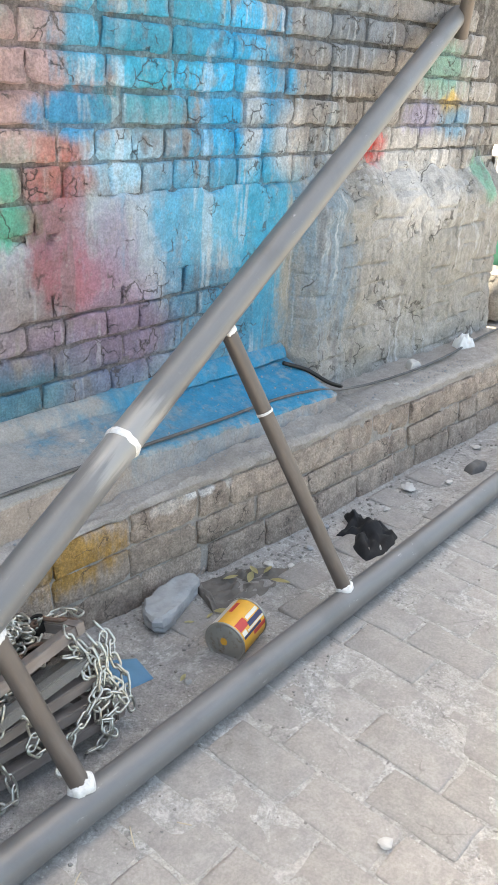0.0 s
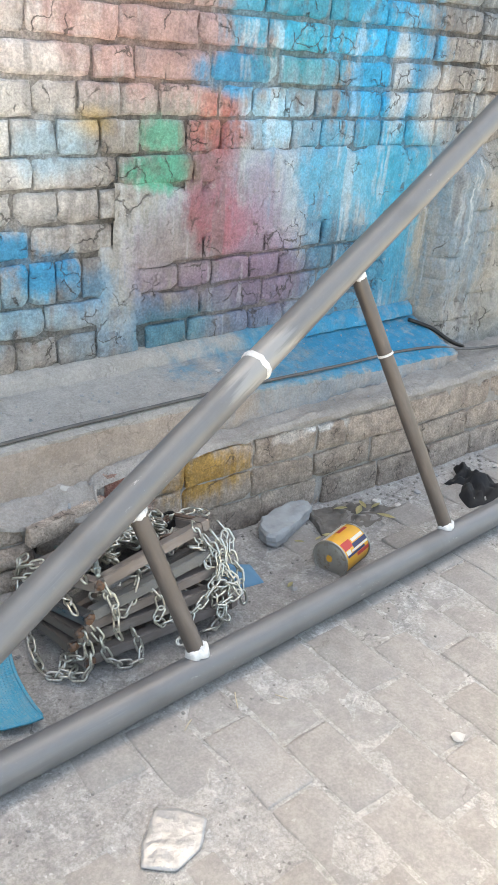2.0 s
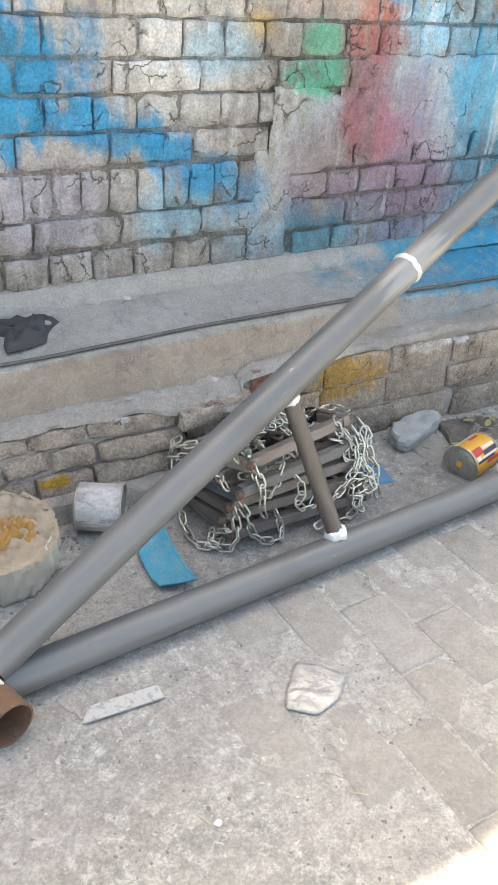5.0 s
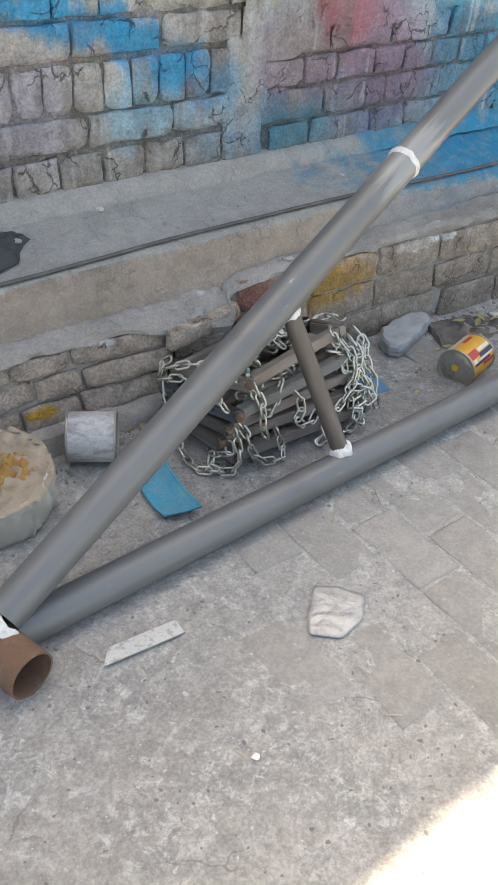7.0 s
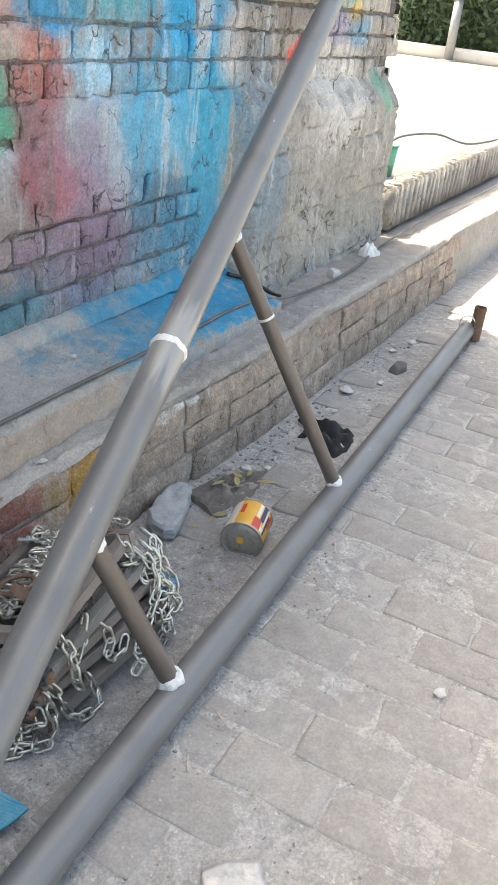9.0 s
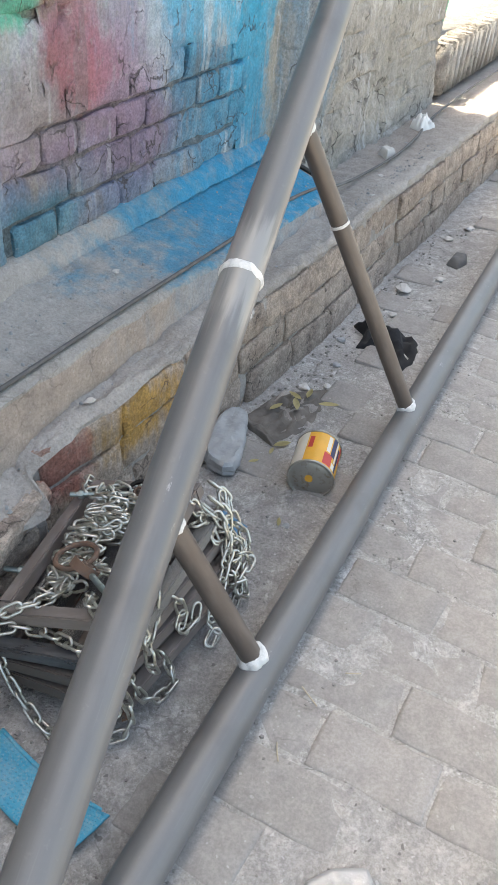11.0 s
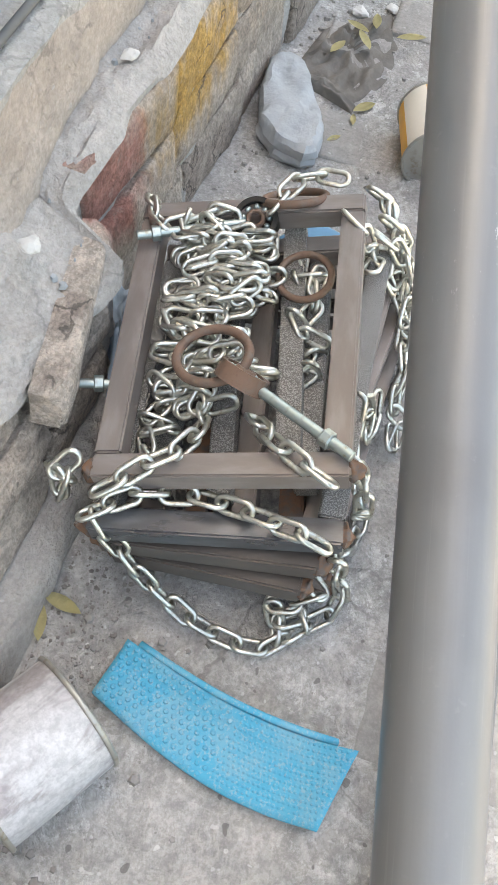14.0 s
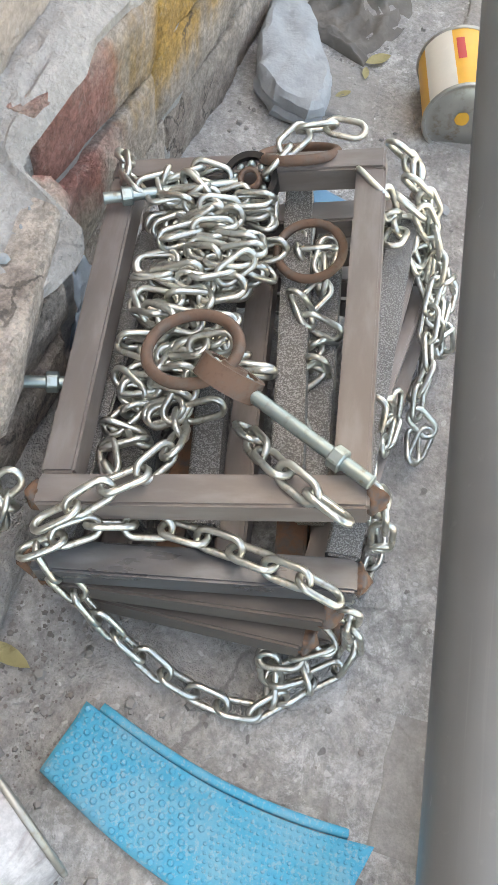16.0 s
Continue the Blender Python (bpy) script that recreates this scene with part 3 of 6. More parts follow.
def profile_mesh(name, xs, profile, material, close=True, front=None):
    """A body swept along x: profile(x) gives the (y, z) points of its section, front foot to back foot."""
    secs = [[(x, y, z) for y, z in profile(x)] for x in xs]
    n = len(secs[0])
    verts = [v for s in secs for v in s]
    faces = [(i * n + j, i * n + j + 1, (i + 1) * n + j + 1, (i + 1) * n + j) for i in range(len(secs) - 1) for j in range(n - 1)]
    if close:
        faces.append(tuple(range(n))[::-1])
        faces.append(tuple((len(secs) - 1) * n + j for j in range(n)))
    me = bpy.data.meshes.new(name)
    me.from_pydata(verts, [], faces)
    me.materials.append(material)
    if front:
        me.materials.append(front[0])
        for k in range((len(secs) - 1) * (n - 1)):
            if k % (n - 1) < front[1]:
                me.polygons[k].material_index = 1
    me.shade_smooth()
    me.set_sharp_from_angle(angle=radians(50))
    return new(name, me)


def wob(x, z, size, amount, seed):
    return noise.noise((x / size + seed, z / size, seed * 2.3)) * amount


# ---- large structure ----
WALL_Y, WALL_TOP = 0.845, 2.76
WALL_END = 3.08


def ground_z(x, y):
    dip = -0.022 * smoothstep(0.08, 0.40, y) * smoothstep(0.05, 0.5, x)
    near = smoothstep(6.0, 3.0, max(abs(x - 0.5), abs(y)))
    return dip * near + wob(x, y, 0.16, 0.004, 1.3) * near - 0.004


fine_x = list(np.arange(-1.6, 3.6, 0.03))
fine_y = list(np.arange(-1.5, 0.62, 0.03))
xs = [-400, -100, -30, -12, -6, -3, -2.2] + fine_x + [4, 5, 7, 10, 16, 30, 60, 150, 400]
ys = [-400, -100, -30, -12, -6, -3, -2] + fine_y + [0.8, 1.2, 2, 4, 8, 16, 30, 80, 400]
tagged(sheet_mesh("ground", xs, ys, ground_z, M_GROUND), "dusty grey cement yard ground with scuffs", "ground", kind="structure")

FRONT = [(-4, 0.505), (-0.36, 0.505), (-0.25, 0.486), (-0.10, 0.474), (0.010, 0.462), (0.035, 0.524), (0.30, 0.503), (0.60, 0.488), (1.2, 0.452), (3.0, 0.428), (6.0, 0.40)]
LEAN = [(-4, 0.33), (-0.28, 0.30), (-0.10, 0.02), (0.015, 0.0), (0.035, 0.10), (6.0, 0.10)]
LOW_TOP = [(-4, 0.232), (-0.3, 0.226), (-0.15, 0.212), (0.0, 0.200), (0.05, 0.250), (0.12, 0.262), (0.8, 0.280), (1.6, 0.292), (6.0, 0.290)]
UP_TOP = [(-4, 0.372), (0.6, 0.376), (1.1, 0.350), (1.6, 0.332)]


def face_y(x, z):
    """The brick face of the low step, which leans back, more so where it is oldest."""
    return interp(x, FRONT) + interp(x, LEAN) * (z - 0.15)


def low_profile(x):
    top, pts = interp(x, LOW_TOP) + wob(x, 0, 0.11, 0.008, 4.0), []
    for i in range(10):
        z = -0.06 + (top - 0.018 + 0.06) * i / 9
        pts.append((face_y(x, z) + (0.015 if x < 0.0 else 0.011) + wob(x, z, 0.05, 0.008, 7.0) + wob(x, z, 0.018, 0.004, 7.5), z))
    f = face_y(x, top)
    pts += [(f - 0.003 + wob(x, 0.3, 0.04, 0.010, 2.0), top - 0.016), (f + 0.001 + wob(x, 0.5, 0.04, 0.005, 2.5), top - 0.005), (f + 0.014, top)]
    back = 0.60 if x < 1.585 else 0.86
    sink = 0.250 - top if x < 0.03 else (0.004 if x < 1.585 else -0.035)
    for i in range(1, 15):
        u = i / 14
        pts.append((f + 0.014 + (back - f - 0.014) * u, top + sink * u + wob(x, u * 0.12, 0.06, 0.010, 9.0) + wob(x, u * 0.12, 0.022, 0.006, 9.5) + wob(x, u * 0.12, 0.011, 0.004, 9.8)))
    pts.append((back, -0.06))
    return pts


def up_profile(x):
    top, low = interp(x, UP_TOP), interp(x, LOW_TOP) - 0.03
    pts = []
    for i in range(7):
        z = low + (top - 0.012 - low) * i / 6
        pts.append((0.572 + (z - low) * 0.05 + wob(x, z, 0.07, 0.010, 11.0) + wob(x, z, 0.02, 0.004, 11.5), z))
    pts += [(0.580 + wob(x, 0.1, 0.05, 0.005, 12.0), top - 0.004), (0.594, top)]
    for i in range(1, 9):
        u = i / 8
        pts.append((0.594 + (0.90 - 0.594) * u, top + (0.428 - top) * u ** 1.1 + wob(x, u * 0.3, 0.10, 0.005, 13.0)))
    pts.append((0.90, low))
    return pts


low_xs = list(np.arange(-4.0, -1.0, 0.2)) + list(np.arange(-1.0, -0.5, 0.018)) + list(np.arange(-0.5, 0.2, 0.007)) + list(np.arange(0.2, 3.4, 0.016)) + list(np.arange(3.4, 6.2, 0.2))
up_xs = list(np.arange(-4.0, -1.0, 0.2)) + list(np.arange(-1.0, 1.578, 0.018))
ledge_low = tagged(profile_mesh("ledge_lower", low_xs, low_profile, M_STEP), "low brick step with a worn cement top", "step", kind="structure")
ledge_up = tagged(profile_mesh("ledge_upper", up_xs, up_profile, M_LEDGE, True, (M_RISER, 6)), "dusty grey cement ledge, blue overspray at one end", "ledge", kind="structure")


# the wall's core, its mortar face just behind the bricks
def wall_profile(x):
    pts = []
    for i in range(121):
        z = 0.2 + (WALL_TOP - 0.2) * i / 120
        pts.append((WALL_Y + 0.013 + wob(x, z, 0.05, 0.009, 21.0) + wob(x, z, 0.02, 0.004, 22.0), z))
    pts += [(1.20, WALL_TOP), (1.20, 0.2)]
    return pts


wall_xs = list(np.arange(-4.0, -1.0, 0.25)) + list(np.arange(-1.0, WALL_END - 0.03, 0.02)) + [WALL_END - 0.02]
wall = tagged(profile_mesh("wall_north", wall_xs, wall_profile, M_MORTAR), "old brick wall covered in colourful spray paint", "wall", kind="structure")


# thick cement over the foot of the wall's far end
def course_groove(x, z):
    """Faint course lines of the bricks that the coat covers, coming and going."""
    row = math.floor(z / 0.083)
    fz = abs(z - (row + 0.5 + 0.12 * wob(x, row, 0.3, 1.0, 14.0)) * 0.083)
    row_v = math.floor((z + 0.0415) / 0.083)
    fx = abs((x + 0.11 * (row_v % 2)) % 0.22 - 0.11 + wob(row_v, x, 1.0, 0.03, 15.0))
    g = max(math.exp(-(fz / 0.006) ** 2) * smoothstep(-0.15, 0.25, wob(x, z, 0.16, 1.0, 16.0)), math.exp(-(fx / 0.006) ** 2) * smoothstep(0.0, 0.3, wob(x, z, 0.12, 1.0, 17.0)))
    return 0.012 * g


def coat_profile(x):
    side = smoothstep(1.56, 1.66, x + wob(x, 0.2, 0.05, 0.02, 3.0))
    pts = []
    for i in range(140):
        z = 0.20 + 0.86 * i / 139
        out = 0.105 * smoothstep(1.06, 0.90, z + wob(x, 0.7, 0.12, 0.07, 5.0)) + 0.03 * smoothstep(0.5, 0.2, z)
        pts.append((WALL_Y + 0.014 - out * side + course_groove(x, z) + wob(x, z, 0.06, 0.012, 6.0) + wob(x, z, 0.02, 0.005, 6.5) + wob(x, z, 0.2, 0.012, 8.0), z))
    pts += [(WALL_Y + 0.05, 1.07), (WALL_Y + 0.05, 0.2)]
    return pts


coat = profile_mesh("cement_coat", list(np.arange(1.555, WALL_END - 0.02, 0.007)), coat_profile, M_PLASTER)
coat.parent = wall
tagged(coat, "rough grey cement coat, cracked and stained")


def plaster_patch(x0, x1, z0, z1, seed, thick=0.012):
    """A sheet of old plaster left on the wall, with a ragged outline."""
    def inside(x, z):
        u, w = (x - x0) / (x1 - x0) * 2 - 1, (z - z0) / (z1 - z0) * 2 - 1
        return 1.0 - max(abs(u) ** 1.6, abs(w) ** 1.6) + wob(x, z, 0.10, 0.55, seed)
    nx, nz = int((x1 - x0) / 0.012), int((z1 - z0) / 0.012)
    bm = bmesh.new()
    grid = [[bm.verts.new((x0 + (x1 - x0) * i / nx, WALL_Y + 0.006 - thick * smoothstep(0.0, 0.25, inside(x0 + (x1 - x0) * i / nx, z0 + (z1 - z0) * j / nz))
                           + wob(i * 0.012, j * 0.012, 0.05, 0.006, seed + 2) + 0.03 * smoothstep(0.02, -0.12, inside(x0 + (x1 - x0) * i / nx, z0 + (z1 - z0) * j / nz)), z0 + (z1 - z0) * j / nz)) for j in range(nz + 1)] for i in range(nx + 1)]
    for i in range(nx):
        for j in range(nz):
            bm.faces.new((grid[i][j], grid[i + 1][j], grid[i + 1][j + 1], grid[i][j + 1]))
    return bm


part("plaster_patch", plaster_patch(0.50, 1.62, 0.76, 1.02, 31.0), M_PLASTER, wall, "cracked old plaster with drips of paint")
part("plaster_patch", plaster_patch(0.27, 0.56, 0.70, 0.94, 35.0), M_PLASTER, wall)
part("plaster_patch", plaster_patch(1.36, 1.66, 0.42, 0.84, 37.0), M_PLASTER, wall)
part("plaster_patch", plaster_patch(0.22, 0.36, 0.44, 0.78, 39.0, 0.008), M_PLASTER, wall)


def mortar_fillet(x):
    z = 0.428
    return [(0.80 + wob(x, 0, 0.05, 0.012, 41.0), z - 0.02), (0.815 + wob(x, 1, 0.04, 0.01, 42.0), z + 0.008), (0.838 + wob(x, 2, 0.04, 0.006, 43.0), z + 0.022), (0.87, z + 0.03), (0.87, z - 0.02)]


fillet = profile_mesh("mortar_fillet", list(np.arange(-1.0, 1.58, 0.015)), mortar_fillet, M_LEDGE)
fillet.parent = wall
tagged(fillet, "crumbling cement fillet along the wall's foot")

# ---- the welded pipe frame ----
PIPE_R = 0.038
LOW_A, LOW_B = Vector((-0.86, -0.0425, PIPE_R)), Vector((2.66, 0.112, PIPE_R))
UP_A, UP_B = Vector((-0.85, -0.0398, 0.0911)), Vector((2.45, 0.8068, 1.5874))
up_dir = (UP_B - UP_A).normalized()


def on_upper(x):
    return UP_A + (UP_B - UP_A) * ((x - UP_A.x) / (UP_B.x - UP_A.x))


def on_lower(x):
    return LOW_A + (LOW_B - LOW_A) * ((x - LOW_A.x) / (LOW_B.x - LOW_A.x))


truss = thing("pipe_truss", "welded grey steel pipe frame leaning on the brick wall", "pipe frame")


def pipe_part(name, a, b, r, material, wall_t=0.0, label="", parent=truss, rings=2):
    ob = part(name, tube((Vector(b) - Vector(a)).length, r, wall_t, 40, rings), material, parent, label)
    ob.matrix_local = aim(a, b)
    ob.data.set_sharp_from_angle(angle=radians(40))
    return ob


RING = on_upper(0.315)
pipe_part("lower_pipe", LOW_A, LOW_B, PIPE_R, M_PIPE, 0.004, "grey steel pipe lying on the ground")
pipe_part("upper_pipe", UP_A, RING, PIPE_R, M_PIPE, 0.004, "sloping grey steel pipe")
pipe_part("upper_pipe", RING, UP_B, PIPE_R * 0.985, M_PIPE, 0.004)
S1A, S1B = on_lower(0.0) + Vector((0, 0.005, 0.02)), on_upper(-0.09) + Vector((0.0, -0.01, -0.025))
S2A, S2B = on_lower(0.93) + Vector((0, 0.005, 0.02)), on_upper(0.722) + Vector((0.0, -0.01, -0.025))
s1 = pipe_part("strut", S1A, S1B, 0.0205, M_STRUT, 0, "short brown steel strut")
s2 = pipe_part("strut", S2A, S2B, 0.0205, M_STRUT, 0, "long brown steel strut with a joint")
pipe_part("strut_joint", S2A + (S2B - S2A) * 0.70, S2A + (S2B - S2A) * 0.708, 0.0225, M_WELD, 0, "pale weld ring on the strut")


def weld(at, axis, r_in, r_out, height, seed, label="", seg=40, rows=7):
    """A lumpy bead of white filler round a pipe's foot."""
    bm = bmesh.new()
    loops = []
    for j in range(rows):
        u = j / (rows - 1)
        loop = []
        for i in range(seg):
            a = 2 * math.pi * i / seg
            lump = noise.noise((math.cos(a) * 2 + seed, math.sin(a) * 2, u * 3 + seed)) * 0.35 + noise.noise((math.cos(a) * 7 + seed, math.sin(a) * 7, u * 6)) * 0.18
            r = r_in + (r_out - r_in) * max(0.0, math.sin(math.pi * u) ** 0.7) * (0.85 + lump)
            loop.append(bm.verts.new((r * math.cos(a), r * math.sin(a), height * (u - 0.5) * (1 + lump * 1.4))))
        loops.append(loop)
    for p, q in zip(loops, loops[1:]):
        for i in range(seg):
            bm.faces.new((p[i], p[(i + 1) % seg], q[(i + 1) % seg], q[i]))
    ob = part("weld_bead", bm, M_WELD, truss, label)
    ob.matrix_local = aim(at, Vector(at) + Vector(axis))
    return ob


weld(RING, up_dir, PIPE_R - 0.002, PIPE_R + 0.004, 0.024, 1.0, "white weld filler, rough")
weld(S1A + (S1B - S1A).normalized() * 0.022, S1B - S1A, 0.018, 0.031, 0.034, 2.0, "white weld filler, rough")
weld(S2A + (S2B - S2A).normalized() * 0.020, S2B - S2A, 0.018, 0.027, 0.026, 3.0, "white weld filler, rough")
weld(S1B - (S1B - S1A).normalized() * 0.012, S1B - S1A, 0.018, 0.025, 0.026, 4.0, "white weld filler, rough")
weld(S2B - (S2B - S2A).normalized() * 0.012, S2B - S2A, 0.018, 0.023, 0.026, 5.0, "white weld filler, rough")
# short cross tubes at the ends
pipe_part("end_tube", (-0.852, -0.155, 0.047), (-0.935, 0.12, 0.047), 0.047, M_RUST, 0.004, "open rusty brown end tube")
weld((-0.865, -0.050, 0.080), (1.0, 0.25, 0.45), 0.034, 0.046, 0.03, 6.0, "white weld filler, rough")
pipe_part("end_tube", (2.665, 0.075, 0.0), (2.672, 0.075, 0.155), 0.028, M_RUST, 0.003, "short upright rusty tube")
weld((2.655, 0.112, 0.07), (1, 0.04, 0.0), 0.036, 0.042, 0.03, 7.0, "white weld filler, rough")
pipe_part("end_tube", (2.41, 0.745, 1.70), (2.47, 0.79, 1.515), 0.027, M_STRUT, 0.003, "short rusty tube on the pipe's upper end")

# ---- stack of welded steel frames with chains ----
BAR = 0.027


def bar_between(a, b, up, parent, material, label="", size=BAR):
    a, b = Vector(a), Vector(b)
    n = (b - a).length
    bm = block((-size / 2, -size / 2, 0), (size / 2, size / 2, n), 0.0022)
    ob = part("bar", bm, material, parent, label, smooth=False)
    z = (b - a).normalized()
    x = Vector(up).cross(z).normalized()
    y = z.cross(x)
    m = Matrix((x, y, z)).transposed().to_4x4()
    m.translation = a
    ob.matrix_local = m
    return ob


def framed_bars(nl, nr, fl, fr, side_material, near_material, label):
    """Four square bars between the tops of four corners: near left and right, far left and right."""
    nl, nr, fl, fr = (Vector(p) for p in (nl, nr, fl, fr))
    ev = (nr - nl).normalized()
    eu = ((fl - nl).normalized() + (fr - nr).normalized()).normalized()
    ew = ev.cross(eu).normalized()
    f = thing("ladder_frame", label, "steel frame", "stack of chained frames")
    h, drop = BAR / 2, ew * -(BAR / 2)
    bar_between(nl + eu * h + drop, nr + eu * h + drop, ew, f, near_material)
    bar_between(fl - eu * h + drop, fr - eu * h + drop, ew, f, M_BAR)
    for a, b, s in ((nl, fl, 1), (nr, fr, -1)):
        bar_between(a + ev * h * s + eu * (BAR + 0.0005) + drop, b + ev * h * s - eu * (BAR + 0.0005) + drop, ew, f, side_material)
    for k, p in enumerate((nl + eu * h, nr + eu * h)):
        bm = bmesh.new()
        bmesh.ops.create_icosphere(bm, subdivisions=3, radius=0.012)
        rough_up(bm, 0.008, 0.006, k + p.z * 90)
        ob = part("weld_bead", bm, M_BARD, f, "burnt rusty weld")
        ob.matrix_local = Matrix.Translation(p + drop)
    return nl, eu, ev, ew


F1 = framed_bars((-0.224, 0.409, 0.160), (-0.173, 0.174, 0.232), (0.150, 0.489, 0.156), (0.189, 0.242, 0.240), M_BAR, M_BAR, "brown primed square-bar frame on top of the stack")
framed_bars((-0.260, 0.400, 0.121), (-0.208, 0.158, 0.166), (0.125, 0.448, 0.128), (0.200, 0.194, 0.190), M_GRIT, M_BLUED, "brown steel frame, heat-blued at its weld")
framed_bars((-0.256, 0.390, 0.092), (-0.224, 0.170, 0.128), (0.125, 0.43, 0.098), (0.205, 0.176, 0.150), M_BAR, M_STRUT, "brown steel frame with a rusty weld")
framed_bars((-0.250, 0.378, 0.062), (-0.238, 0.178, 0.092), (0.150, 0.40, 0.066), (0.200, 0.150, 0.105), M_BAR, M_STRUT, "brown steel frame with worn primer")
framed_bars((-0.225, 0.395, 0.029), (-0.212, 0.150, 0.054), (0.155, 0.40, 0.029), (0.215, 0.132, 0.060), M_BAR, M_BAR, "brown steel frame resting on the ground")
# gritty rungs inside
fo, fu, fv, fw = F1


def P1(u, v, w=0.0):
    """A point by the top frame: along it, across it and above its top."""
    return fo + fu * u + fv * v + fw * w


def rungs(label, rows):
    f = thing("steel_rung_set", label, "steel bars", "stack of chained frames")
    for (a, b, m) in rows:
        bar_between(a, b, fw, f, m, size=0.026)


rungs("grit-blasted steel bars lying inside the stacked frames", [
    ((-0.190, 0.344, 0.098), (0.140, 0.424, 0.102), M_GRIT), ((-0.180, 0.284, 0.114), (0.120, 0.360, 0.112), M_GRIT),
    ((-0.130, 0.232, 0.160), (0.185, 0.308, 0.160), M_GRIT), ((-0.150, 0.204, 0.140), (0.175, 0.268, 0.140), M_GRIT)])
# Extra bars low in the stack, added to block light and darken its gaps.
rungs("dark steel bars added inside the lower frames to block light", [
    (P1(0.0, 0.040, -0.098), P1(0.36, 0.040, -0.094), M_BAR), (P1(0.0, 0.085, -0.104), P1(0.36, 0.092, -0.098), M_BARD),
    (P1(-0.01, 0.135, -0.106), P1(0.36, 0.135, -0.100), M_BAR), (P1(-0.01, 0.185, -0.110), P1(0.36, 0.180, -0.112), M_BARD)])


def link_mesh():
    """One chain link: a rounded oval of wire."""
    straight, r, wire, seg = 0.0100, 0.0088, 0.0030, 7
    pts = []
    for i in range(9):
        a = -math.pi / 2 + math.pi * i / 8
        pts.append(Vector((straight + r * math.cos(a), r * math.sin(a), 0)))
    for i in range(9):
        a = math.pi / 2 + math.pi * i / 8
        pts.append(Vector((-straight + r * math.cos(a), r * math.sin(a), 0)))
    bm = bmesh.new()
    loops, n = [], len(pts)
    for i, p in enumerate(pts):
        d = (pts[(i + 1) % n] - pts[i - 1]).normalized()
        s = d.cross(Vector((0, 0, 1)))
        loops.append([bm.verts.new(p + (s * math.cos(2 * math.pi * k / seg) + Vector((0, 0, 1)) * math.sin(2 * math.pi * k / seg)) * wire) for k in range(seg)])
    for i in range(n):
        a, b = loops[i], loops[(i + 1) % n]
        for k in range(seg):
            bm.faces.new((a[k], a[(k + 1) % seg], b[(k + 1) % seg], b[k]))
    return mesh_of("link", bm, M_ZINC)


LINK = link_mesh()
PITCH = 0.0285
chain_rng = random.Random(5)


def chain(pts, label, jitter=0.25, roll=0.6):
    """A chain of links along a smooth curve, every other link turned by a quarter."""
    c = thing("steel_chain", label, "chain", "chains on the frames")
    path = smooth_path(pts, PITCH)
    for i, (a, b) in enumerate(zip(path, path[1:])):
        d = (b - a).normalized()
        side = d.cross(Vector((0.05, 0.1, 1)))
        if side.length < 0.2:
            side = d.cross(Vector((0, 1, 0)))
        side.normalize()
        up = side.cross(d)
        m = Matrix((d, side, up)).transposed().to_4x4()
        turn = roll + (math.pi / 2 if i % 2 else 0.0) + chain_rng.uniform(-jitter, jitter)
        ob = part("link", LINK, None, c)
        ob.matrix_local = Matrix.Translation((a + b) / 2) @ m @ Matrix.Rotation(turn, 4, 'X') @ Matrix.Rotation(chain_rng.uniform(-jitter, jitter) * 0.5, 4, 'Z')
    return c


NEW, OLD = "bright zinc-plated steel chain", "zinc-plated steel chain with rust-tinged links"
chain([(-0.244, 0.396, 0.130), (-0.253, 0.373, 0.100), (-0.261, 0.340, 0.060), (-0.268, 0.305, 0.030), (-0.277, 0.258, 0.012), (-0.281, 0.220, 0.009), (-0.277, 0.190, 0.009), (-0.241, 0.156, 0.010),
       (-0.219, 0.134, 0.020), (-0.205, 0.130, 0.050), (-0.205, 0.146, 0.100), (-0.213, 0.160, 0.150)], OLD + " hanging in a loop")
chain([P1(-0.020, 0.012, 0.004), P1(-0.001, 0.047, 0.010), P1(0.015, 0.071, 0.010), P1(0.036, 0.096, 0.002), P1(0.068, 0.102, -0.012), P1(0.10, 0.094, -0.03)], NEW + " draped over a bar")
chain([P1(0.085, 0.150, -0.03), P1(0.062, 0.160, -0.010), P1(0.030, 0.182, 0.008), P1(0.004, 0.212, 0.010), P1(-0.014, 0.238, 0.004)], OLD + " draped over a bar")
chain([(-0.253, 0.404, 0.134), (-0.239, 0.384, 0.142), (-0.225, 0.372, 0.150), (-0.213, 0.345, 0.150), (-0.205, 0.304, 0.156), (-0.205, 0.265, 0.162), (-0.211, 0.237, 0.170), (-0.219, 0.199, 0.178), (-0.219, 0.168, 0.168)], NEW + " slung under a bar")
chain([P1(0.335, 0.236, 0.004), P1(0.318, 0.254, -0.004), P1(0.320, 0.262, -0.035), P1(0.332, 0.258, -0.070), P1(0.312, 0.262, -0.105), P1(0.325, 0.264, -0.140)], OLD + " hanging beside the stack")
chain([P1(0.388, 0.232, 0.006), P1(0.398, 0.187, 0.010), P1(0.366, 0.162, 0.006), P1(0.328, 0.143, 0.006)], NEW + " draped over a bar")
chain([P1(0.395, 0.000, -0.010), P1(0.362, 0.008, 0.008), P1(0.326, 0.025, 0.006), P1(0.340, 0.057, 0.004), P1(0.352, 0.092, 0.004), P1(0.335, 0.125, -0.01)], NEW + " heaped on the top frame")
chain([(-0.150, 0.200, 0.200), (-0.125, 0.178, 0.165), (-0.120, 0.166, 0.130), (-0.095, 0.166, 0.120), (-0.075, 0.172, 0.145), (-0.050, 0.186, 0.200)], NEW + " looped over the side bars")
